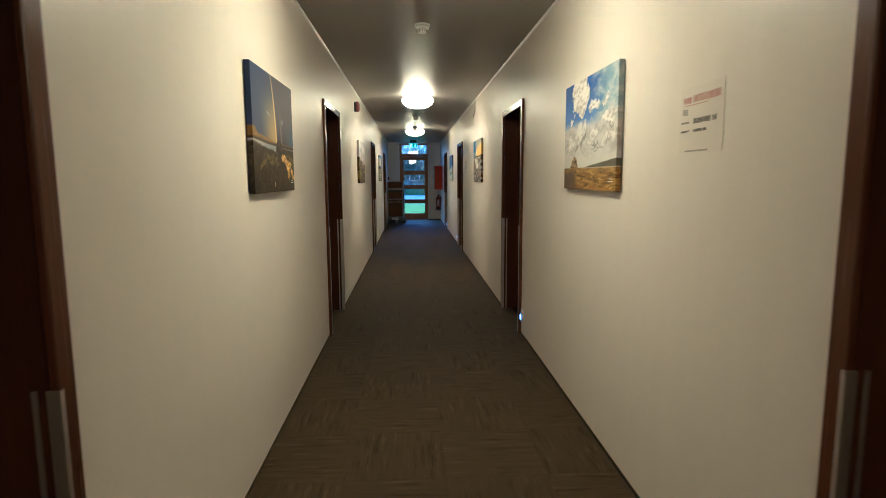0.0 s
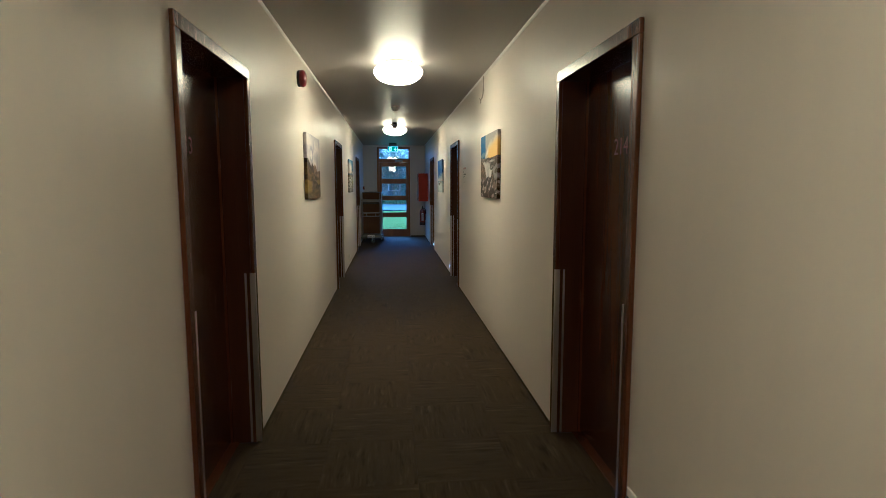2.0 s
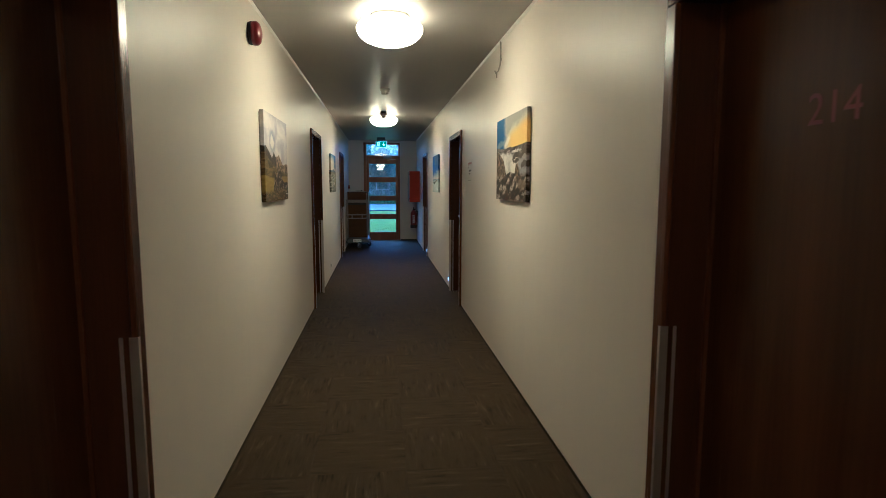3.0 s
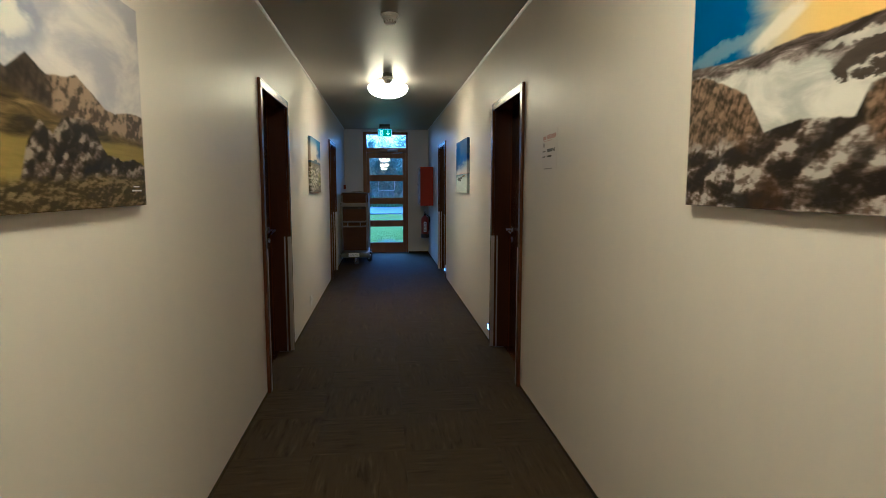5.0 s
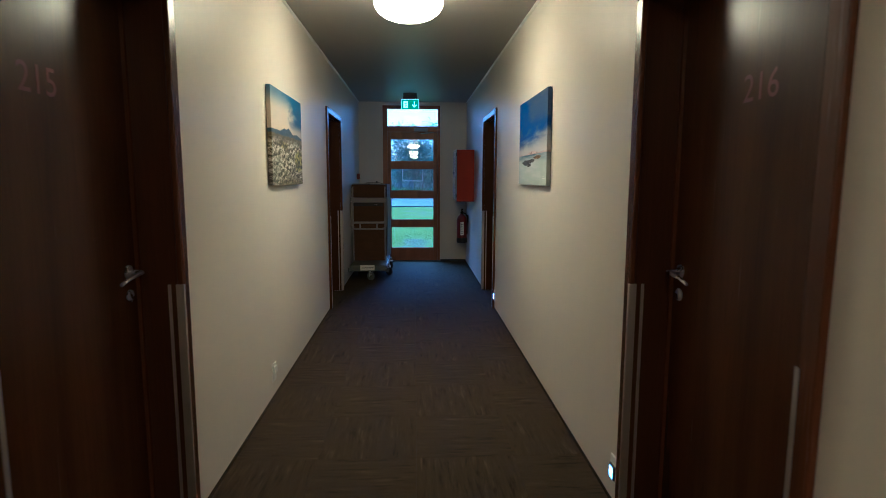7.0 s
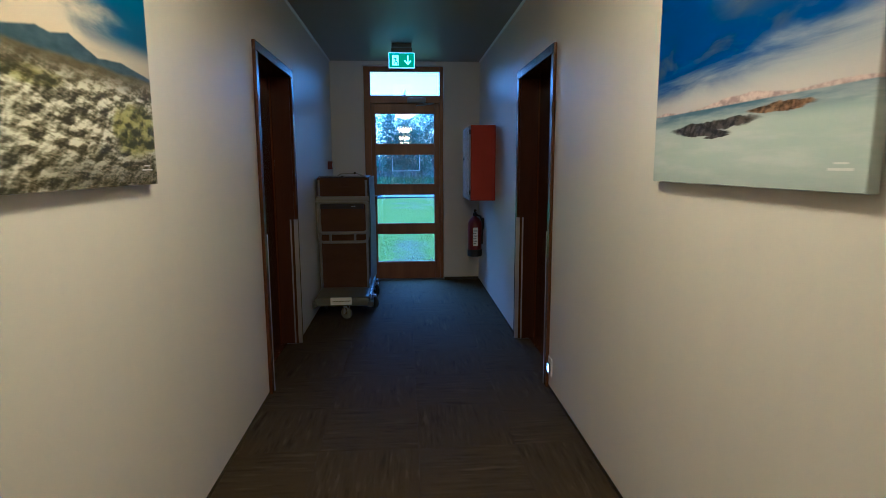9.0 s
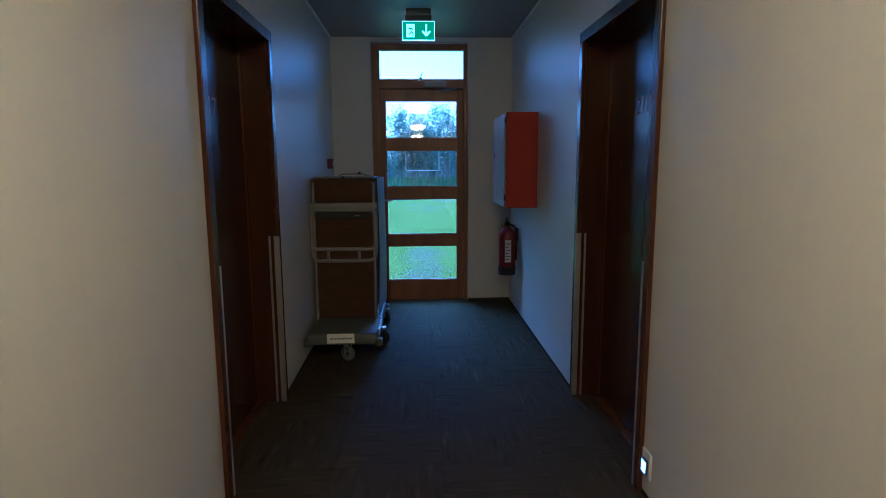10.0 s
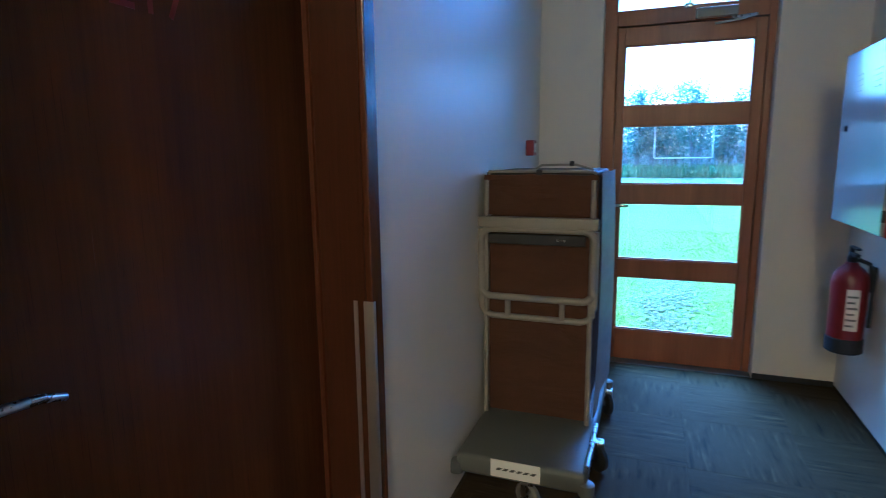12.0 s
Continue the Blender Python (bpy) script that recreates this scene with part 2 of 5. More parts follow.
M_DOME = opal_glass()
M_NIGHT = emitter("lit_night_light", (0.55, 0.75, 1.0), 2.2)
M_EXITG = emitter("lit_green_panel", (0.0, 0.20, 0.045), 0.34, (0.01, 0.16, 0.05))
M_EXITW = emitter("lit_white_panel", (0.80, 1.0, 0.72), 0.34)


def carpet():
    """Loop-pile carpet tile: dark brown-grey with broken streaks along the pile."""
    n = Nodes("streaked_carpet")
    uv = n.t.nodes.new("ShaderNodeUVMap").outputs[0]
    rnd = n.t.nodes.new("ShaderNodeObjectInfo").outputs["Random"]
    off = n.t.nodes.new("ShaderNodeVectorMath")
    off.operation = "ADD"
    n.put(off.inputs[0], uv)
    n.put(off.inputs[1], n.join(n.math("MULTIPLY", rnd, 31.0), n.math("MULTIPLY", rnd, 17.0), 0.0))
    v = off.outputs[0]
    streak = n.noise(n.scaled(v, (4.0, 34.0, 1.0)), 1.0, 3, 0.6, 0.3)
    patch = n.soft(n.noise(n.scaled(v, (5.0, 7.0, 1.0)), 1.0, 2), 0.32, 0.68)
    streak = n.math("ADD", 0.51, n.math("MULTIPLY", n.math("SUBTRACT", streak, 0.51), n.math("ADD", 0.25, patch)))
    dash = n.noise(n.scaled(v, (6.5, 46.0, 1.0)), 1.0, 2, 0.5, 0.4)
    loop = n.noise(n.scaled(v, (320.0, 420.0, 1.0)), 1.0, 1)
    soil = n.noise(n.coords("Generated"), 1.7, 3)
    c = n.ramp(streak, [(0.30, (0.012, 0.0078, 0.0022)), (0.43, (0.041, 0.0278, 0.0092)), (0.57, (0.056, 0.0385, 0.0132)), (0.72, (0.098, 0.069, 0.026))])
    c = n.mix(n.math("MULTIPLY", n.soft(dash, 0.56, 0.72), n.math("MULTIPLY", patch, 0.85)), c, (0.012, 0.0078, 0.002))
    c = n.mix(n.math("MULTIPLY", n.soft(loop, 0.35, 0.7), 0.4), c, (0.033, 0.0220, 0.0068))
    c = n.mix(n.math("MULTIPLY", n.math("ADD", soil, rnd), 0.12), c, (0.036, 0.0260, 0.0090))
    n.set(Base_Color=c, Roughness=0.80, Specular_IOR_Level=0.14)
    n.bump(n.math("ADD", n.math("MULTIPLY", loop, 0.6), streak), 0.5, 0.004)
    return n.mat


M_CARPET = carpet()


def glass():
    n = Nodes("clear_glass")
    t = n.t
    t.nodes.remove(n.bsdf)
    clear, gloss, mixed, fres = (t.nodes.new(k) for k in ("ShaderNodeBsdfTransparent", "ShaderNodeBsdfGlossy", "ShaderNodeMixShader", "ShaderNodeFresnel"))
    clear.inputs[0].default_value = (0.94, 0.97, 0.96, 1)
    gloss.inputs["Roughness"].default_value = 0.01
    fres.inputs[0].default_value = 1.52
    k = n.math("MULTIPLY", fres.outputs[0], 1.6, True)
    t.links.new(k, mixed.inputs[0])
    t.links.new(clear.outputs[0], mixed.inputs[1])
    t.links.new(gloss.outputs[0], mixed.inputs[2])
    t.links.new(mixed.outputs[0], n.out.inputs[0])
    return n.mat


M_GLASS = glass()

# ---- large structure ----
def side_wall(name, sign, doors, label):
    bm = bmesh.new()
    inner, outer = sign * HALF, sign * (HALF + 0.34)
    x0, x1 = min(inner, outer), max(inner, outer)
    y = SOUTH
    half = DOOR_W / 2 - 0.04
    for c, _, _ in doors:
        box(bm, x0, x1, y, c - half, FLOOR - 0.02, CEIL)
        box(bm, x0, x1, c - half, c + half, DOOR_H - 0.04, CEIL)
        y = c + half
    box(bm, x0, x1, y, NORTH, FLOOR - 0.02, CEIL)
    tagged(part(name, bm, M_WALL), label, "wall", kind="structure")


side_wall("wall_west", -1, LEFT_DOORS, "cream satin-painted corridor wall with dark door openings")
side_wall("wall_east", 1, RIGHT_DOORS, "cream satin-painted corridor wall with dark door openings")
EX0, EX1, EXH = -0.503, 0.455, 2.575
tagged(part("wall_north", boxes((-1.23, EX0, NORTH, NORTH + 0.30, FLOOR - 0.02, CEIL), (EX1, 1.23, NORTH, NORTH + 0.30, FLOOR - 0.02, CEIL), (EX0, EX1, NORTH, NORTH + 0.30, EXH, CEIL)), M_WALL),
       "pale painted end wall round the glazed exit door", "wall", kind="structure")
tagged(part("wall_south", boxes((-1.23, 1.23, SOUTH - 0.2, SOUTH, FLOOR - 0.02, CEIL)), M_WALL), "plain cream painted closing wall of the corridor", "wall", kind="structure")
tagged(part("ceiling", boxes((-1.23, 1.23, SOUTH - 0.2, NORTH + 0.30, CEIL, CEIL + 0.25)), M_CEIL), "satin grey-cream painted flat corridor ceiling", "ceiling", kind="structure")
floor = tagged(part("floor", boxes((-1.23, 1.23, SOUTH - 0.2, NORTH + 0.34, FLOOR - 0.20, FLOOR - 0.008)), M_SKIRT), "corridor floor laid with streaked brown-grey carpet tiles", "floor", kind="structure")
for i, (a, b) in enumerate(((-HALF, EX0), (EX1, HALF))):
    tagged(part("baseboard", boxes((a + 0.002, b - 0.002, NORTH - 0.012, NORTH - 0.001, FLOOR + 0.0005, 0.014), bevel=0.003), M_SKIRT), "low black skirting on the end wall", "baseboard", kind="structure")


def wall_trim(name, sign, doors):
    """A low upstand of carpet where the floor meets the wall."""
    bm = bmesh.new()
    y = SOUTH + 0.01
    for c, _, _ in list(doors) + [(NORTH + DOOR_W / 2 - 0.016, "", 0)]:
        x0, x1 = sorted((sign * (HALF - 0.006), sign * (HALF - 0.0005)))
        box(bm, x0, x1, y, c - DOOR_W / 2 - 0.001, FLOOR + 0.0005, -0.004)
        y = c + DOOR_W / 2 + 0.001
    tagged(part(name, bm, M_CARPET), "low dark carpet skirting along the wall", "trim", kind="structure")


for s in (-1, 1):
    bm = bmesh.new()
    corner = [(s * (HALF - 0.0005), CEIL - 0.0005), (s * (HALF - 0.014), CEIL - 0.0005), (s * (HALF - 0.0095), CEIL - 0.008), (s * (HALF - 0.0005), CEIL - 0.016)]
    ends = [[bm.verts.new((x, y, z)) for x, z in corner] for y in (SOUTH + 0.01, NORTH - 0.001)]
    for i in range(4):
        bm.faces.new((ends[0][i], ends[0][(i + 1) % 4], ends[1][(i + 1) % 4], ends[1][i]))
    bm.faces.new(ends[0])
    bm.faces.new(ends[1][::-1])
    bmesh.ops.recalc_face_normals(bm, faces=bm.faces)
    tagged(part("trim_ceiling", bm, M_WHITE), "thin white sealant bead between wall and ceiling", "trim", kind="structure")
wall_trim("trim_west", -1, LEFT_DOORS)
wall_trim("trim_east", 1, RIGHT_DOORS)


# ---- room doors ----
def room_door(name, m, number, hand):
    """Local x to the viewer's right, y into the wall, z up; the origin on the floor in the wall's face. hand: the side of the handle."""
    w, h, cas, deep = DOOR_W / 2, DOOR_H, 0.060, 0.15
    d = thing(name, m, f"closed dark brown varnished wooden room door{' numbered ' + number if number else ''} in matching frame", "door", "room doors", "structure")
    for s in (-1, 1):
        a, b = sorted((s * w, s * (w - cas)))
        part("casing", boxes((a, b, -0.021, -0.0005, FLOOR, h - cas), bevel=0.004), M_FRAME, d)
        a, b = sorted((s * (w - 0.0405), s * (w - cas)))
        # side jambs take the darkened copy of the frame wood as painted shade
        jamb = part("jamb", boxes((a, b, 0.0, deep + 0.05, FLOOR, h - cas)), M_FRAME_SHADED, d)
        # edge guards on the lower jamb
        g = s * (w - cas)
        for v0, v1, t in ((-0.024, 0.006, 0.003), (0.024, 0.036, 0.004)):
            a, b = sorted((g + s * 0.002, g - s * t))
            bm = boxes((a, b, v0, v1, FLOOR + 0.004, 0.985), bevel=0.001)
            if v0 < 0:
                a, b = sorted((g - s * t, g + s * 0.011))
                box(bm, a, b, -0.0245, -0.0212, FLOOR + 0.004, 0.985, bevel=0.001)
            part("edge_guard", bm, M_ALU, jamb, "slim aluminium edge guard")
    part("head_casing", boxes((-w, w, -0.021, -0.0005, h - cas + 0.001, h), bevel=0.004), M_FRAME, d)
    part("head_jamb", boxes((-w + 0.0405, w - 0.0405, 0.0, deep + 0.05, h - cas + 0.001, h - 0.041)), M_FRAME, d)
    part("threshold", boxes((-w + cas + 0.001, w - cas - 0.001, 0.10, deep + 0.05, FLOOR - 0.008, FLOOR + 0.006), bevel=0.002), M_FRAME, d)
    part("door_stop", boxes((-w + cas, -w + cas + 0.012, deep - 0.015, deep - 0.001, FLOOR + 0.006, h - cas), (w - cas - 0.012, w - cas, deep - 0.015, deep - 0.001, FLOOR + 0.006, h - cas)), M_FRAME, d)
    leaf = part("leaf", boxes((-w + cas + 0.003, w - cas - 0.003, deep, deep + 0.04, FLOOR + 0.010, h - cas - 0.003), bevel=0.002), M_DOOR, d)
    hx = hand * (w - cas - 0.065)
    bm = bmesh.new()
    lathe(bm, [(0.0255, 0.0), (0.0255, -0.007), (0.022, -0.010)], 20, "y", (hx, deep, 1.045))
    tube(bm, [(hx, deep - 0.008, 1.045), (hx, deep - 0.045, 1.045), (hx - hand * 0.012, deep - 0.056, 1.045), (hx - hand * 0.05, deep - 0.058, 1.044), (hx - hand * 0.11, deep - 0.056, 1.037), (hx - hand * 0.148, deep - 0.050, 1.023)],
         [0.0085, 0.0085, 0.0085, 0.008, 0.0072, 0.006], 10)
    part("door_handle", bm, M_STEEL, leaf, "polished steel lever handle", True)
    bm = bmesh.new()
    lathe(bm, [(0.0235, 0.0), (0.0235, -0.006), (0.018, -0.009), (0.010, -0.0095)], 20, "y", (hx, deep, 0.955))
    part("key_rose", bm, M_STEEL, leaf, "round steel keyhole rose", True)
    if number:
        lettering(number, 0.118, 0.0003, pose(0, deep - 0.0004, 1.665, 90), M_COPPER, leaf, "room_number")
    return d


n = 1
for doors, sign in ((LEFT_DOORS, -1), (RIGHT_DOORS, 1)):
    for c, number, far in doors:
        room_door(f"door_{n}", pose(sign * HALF, c, 0, 0, 0, -90 * sign), number, far)
        n += 1


# ---- exit door ----
def exit_door():
    y0, y1 = NORTH + 0.09, NORTH + 0.17
    d = thing("door_exit", pose(0, 0, 0), "closed glazed orange-brown wooden exit door with a transom window", "door", "", "structure")
    fw = 0.042
    for a, b in ((EX0, EX0 + fw + 0.038), (EX1 - fw, EX1)):
        part("frame_post", boxes((a + 0.0005, b - 0.0005, y0, y1, FLOOR, EXH), bevel=0.004), M_EXTWOOD, d)
    part("door_rebate", boxes((EX0 + fw + 0.038, EX0 + fw + 0.038 + 0.016, y0 + 0.0535, y1 - 0.002, 0.0, 2.144), (EX1 - fw - 0.016, EX1 - fw, y0 + 0.0535, y1 - 0.002, 0.0, 2.144), (EX0 + fw + 0.038 + 0.016, EX1 - fw - 0.016, y0 + 0.0535, y1 - 0.002, 2.126, 2.1445)), M_EXTWOOD, d)
    part("frame_head", boxes((EX0 + fw + 0.038, EX1 - fw, y0, y1, 2.519, EXH - 0.0005), bevel=0.003), M_EXTWOOD, d)
    rail = part("transom_rail", boxes((EX0 + fw + 0.038, EX1 - fw, y0 - 0.006, y1, 2.145, 2.239), bevel=0.004), M_EXTWOOD, d)
    pane = part("transom_pane", boxes((EX0 + fw + 0.038, EX1 - fw, y0 + 0.046, y0 + 0.052, 2.239, 2.519)), M_GLASS, d, "clear glass")
    pane.visible_shadow = False
    sill = part("door_sill", boxes((EX0, EX1, NORTH + 0.002, NORTH + 0.30, FLOOR - 0.004, -0.016), bevel=0.003), M_GREYPL, d, "grey plastic sill")
    # the leaf: two stiles, five rails and four panes
    lx0, lx1, py0, py1 = EX0 + fw + 0.038 + 0.004, EX1 - fw - 0.004, y0 - 0.004, y0 + 0.052
    leaf = part("leaf_stile", boxes((lx0, -0.374, py0, py1, -0.014, 2.138), bevel=0.004), M_EXTWOOD, d)
    part("leaf_stile", boxes((0.350, lx1, py0, py1, -0.014, 2.138), bevel=0.004), M_EXTWOOD, d)
    rails = [(-0.014, 0.196), (0.558, 0.678), (1.048, 1.168), (1.538, 1.658), (2.028, 2.138)]
    for a, b in rails:
        part("leaf_rail", boxes((-0.374, 0.350, py0 + 0.001, py1 - 0.001, a, b), bevel=0.004), M_EXTWOOD, d)
    for (_, a), (b, _) in zip(rails, rails[1:]):
        p = part("pane", boxes((-0.374, 0.350, py0 + 0.026, py0 + 0.032, a, b)), M_GLASS, d, "clear glass")
        p.visible_shadow = False
        bead = bmesh.new()
        for q in ((-0.374, 0.350, py0 + 0.008, py0 + 0.024, a, a + 0.008), (-0.374, 0.350, py0 + 0.008, py0 + 0.024, b - 0.008, b),
                  (-0.374, -0.366, py0 + 0.008, py0 + 0.024, a + 0.008, b - 0.008), (0.342, 0.350, py0 + 0.008, py0 + 0.024, a + 0.008, b - 0.008)):
            box(bead, *q)
        part("glazing_bead", bead, M_EXTWOOD, p)
    bm = bmesh.new()
    box(bm, -0.432, -0.398, py0 - 0.008, py0, 0.93, 1.09, bevel=0.004)
    tube(bm, [(-0.415, py0 - 0.004, 1.035), (-0.415, py0 - 0.045, 1.035), (-0.400, py0 - 0.052, 1.035), (-0.350, py0 - 0.052, 1.033), (-0.315, py0 - 0.050, 1.030)], [0.010, 0.010, 0.010, 0.009, 0.008])
    part("door_handle", bm, M_STEEL, leaf, "polished steel lever handle on a plate", True)
    # closer on the transom rail and its arm
    closer = part("door_closer", boxes((0.02, 0.245, y0 - 0.052, y0 - 0.006, 2.150, 2.208), bevel=0.008), M_BEIGEPL, rail, "beige-grey metal door closer")
    bm = bmesh.new()
    tube(bm, [(0.215, y0 - 0.045, 2.150), (0.215, y0 - 0.05, 2.138), (0.29, y0 - 0.09, 2.134), (0.335, y0 - 0.115, 2.132)], 0.008, 8)
    tube(bm, [(0.335, y0 - 0.115, 2.132), (0.27, y0 - 0.07, 2.124), (0.13, y0 - 0.012, 2.118)], 0.007, 8)
    part("closer_arm", bm, M_STEEL, rail, "steel closer arm", True)
    bm = boxes((-0.045, 0.005, y0 - 0.018, y0 - 0.006, 2.222, 2.246), bevel=0.004)
    tube(bm, [(-0.02, y0 - 0.016, 2.24), (-0.012, y0 - 0.03, 2.262), (0.004, y0 - 0.034, 2.300)], [0.006, 0.006, 0.005], 8)
    part("window_latch", bm, M_STEEL, rail, "small steel window latch", True)
    # clear sign pocket with white edges, on the second pane from above
    bm = boxes((-0.178, -0.170, py0 + 0.019, py0 + 0.0255, 1.335, 1.537), (0.160, 0.168, py0 + 0.019, py0 + 0.0255, 1.335, 1.537), (-0.170, 0.160, py0 + 0.019, py0 + 0.0255, 1.330, 1.338), (0.168, 0.200, py0 + 0.019, py0 + 0.0255, 1.462, 1.470))
    tagged(part("sign_pocket", bm, M_ACRYL, None), "clear sign pocket with thin white edges on the glass", "sign holder")


exit_door()

# ---- carpet tiles ----
def carpet_tile(x0, x1, across):
    bm = bmesh.new()
    box(bm, x0 + 0.0002, x1 - 0.0002, 0.0002, 0.4998, -0.008, 0.0)
    top = [f for f in bm.faces if f.normal.z > 0.9]
    bmesh.ops.bevel(bm, geom=[e for f in top for e in f.edges], offset=0.0006, segments=1, affect="EDGES")
    uv = bm.loops.layers.uv.new("UVMap")
    for f in bm.faces:
        for lp in f.loops:
            x, y = lp.vert.co.x, lp.vert.co.y
            lp[uv].uv = (x, y) if across else (y, x)
    return mesh_of("carpet_tile", bm, M_CARPET)


COLS = [(-HALF, -0.47), (-0.47, 0.03), (0.03, 0.53), (0.53, HALF)]
TILES = {(i, k): carpet_tile(a, b, k) for i, (a, b) in enumerate(COLS) for k in (0, 1)}
row0 = -35
for r in range(row0, 14):
    y = 13.53 + 0.5 * r
    if y < SOUTH or y + 0.5 > NORTH + 0.3:
        continue
    for i in range(4):
        t = new("carpet_tile", TILES[(i, (i + r + 1) % 2)])
        t.parent = floor
        t.location = (0, y, FLOOR)
# the carpet runs on into the door recesses and under the sill
bm = bmesh.new()
for doors, s in ((LEFT_DOORS, -1), (RIGHT_DOORS, 1)):
    for c, _, _ in doors:
        a, b = sorted((s * (HALF + 0.0005), s * (HALF + 0.10)))
        box(bm, a, b, c - DOOR_W / 2 + 0.07, c + DOOR_W / 2 - 0.07, FLOOR - 0.0075, FLOOR - 0.0005)
box(bm, -HALF, HALF, 20.032, NORTH + 0.012, FLOOR - 0.0075, FLOOR - 0.0005)
uv = bm.loops.layers.uv.new("UVMap")
for f in bm.faces:
    for lp in f.loops:
        lp[uv].uv = (lp.vert.co.y, lp.vert.co.x)
part("carpet_offcuts", bm, M_CARPET, floor, kind="stuff")

# ---- canvas prints ----
def uvs(n):
    s = n.split(n.t.nodes.new("ShaderNodeUVMap").outputs[0])
    return s[0], s[1]


def ridge(n, u, base, amp, scale, seed, detail=5):
    """Height of a rough skyline over u."""
    return n.math("ADD", base, n.math("MULTIPLY", n.math("SUBTRACT", n.noise(n.join(u, seed, 0.0), scale, detail, 0.6), 0.5), amp))


def below(n, v, h, soft=0.012):
    """1 where v lies under the line h."""
    return n.math("SUBTRACT", 1.0, n.soft(n.math("SUBTRACT", v, h), -soft, soft))


def hump(n, u, v, cu, cv, ru, rv, soft=0.25):
    a = n.math("POWER", n.math("ABSOLUTE", n.math("DIVIDE", n.math("SUBTRACT", u, cu), ru)), 2.0)
    b = n.math("POWER", n.math("ABSOLUTE", n.math("DIVIDE", n.math("SUBTRACT", v, cv), rv)), 2.0)
    return n.soft(n.math("ADD", a, b), 1.0 + soft, 1.0 - soft)


def relief(n, vec, scale, detail=5, rough=0.6, distort=0.3, step=0.012):
    """Cloud or rock masses: their height, and how they catch light from above."""
    a = n.noise(vec, scale, detail, rough, distort)
    b = n.noise(n.scaled(vec, (1, 1, 1), (-0.4 * step, step, 0)), scale, detail, rough, distort)
    return a, n.soft(n.math("SUBTRACT", a, b), -0.13, 0.13)


def boulders(n, vec, scale, fine, share=0.6):
    """Rounded stones or clumps lit from above, mixed with a finer relief."""
    w = n.math("MULTIPLY", n.math("SUBTRACT", n.noise(vec, scale * 0.8, 4, 0.6), 0.5), 1.1 / scale)
    warp = n.t.nodes.new("ShaderNodeVectorMath")
    warp.operation = "ADD"
    n.put(warp.inputs[0], vec)
    n.put(warp.inputs[1], n.join(w, n.math("MULTIPLY", w, -0.8)))
    q = warp.outputs[0]
    step = 0.25 / scale
    lump = n.soft(n.math("SUBTRACT", n.voronoi(n.scaled(q, (1, 1, 1), (-0.4 * step, step, 0)), scale), n.voronoi(q, scale)), -0.24, 0.24)
    return n.math("ADD", n.math("MULTIPLY", lump, share), n.math("MULTIPLY", fine, 1 - share))


def finish(n, c):
    weave = n.noise(n.scaled(n.coords(), (900, 900, 900)), 1.0, 1)
    g = n.t.nodes.new("ShaderNodeGamma")
    n.put(g.inputs[0], c)
    g.inputs[1].default_value = 1.35
    h = n.t.nodes.new("ShaderNodeHueSaturation")
    h.inputs["Saturation"].default_value = 1.10
    h.inputs["Value"].default_value = 0.94
    n.put(h.inputs["Color"], g.outputs[0])
    n.set(Base_Color=h.outputs[0], Roughness=0.5, Specular_IOR_Level=0.18)
    n.bump(weave, 0.08, 0.001)
    return n.mat


def turned(n, u, v, cu, cv, angle):
    """u and v about a centre, turned."""
    a, b = n.math("SUBTRACT", u, cu), n.math("SUBTRACT", v, cv)
    c, s = math.cos(radians(angle)), math.sin(radians(angle))
    return n.math("ADD", n.math("MULTIPLY", a, c), n.math("MULTIPLY", b, s)), n.math("SUBTRACT", n.math("MULTIPLY", b, c), n.math("MULTIPLY", a, s))


def blot(n, u, v, cu, cv, ru, rv, angle=0.0, soft=0.3):
    a, b = turned(n, u, v, cu, cv, angle)
    return hump(n, a, b, 0.0, 0.0, ru, rv, soft)


def most(n, *masks):
    m = masks[0]
    for k in masks[1:]:
        m = n.math("MAXIMUM", m, k)
    return m


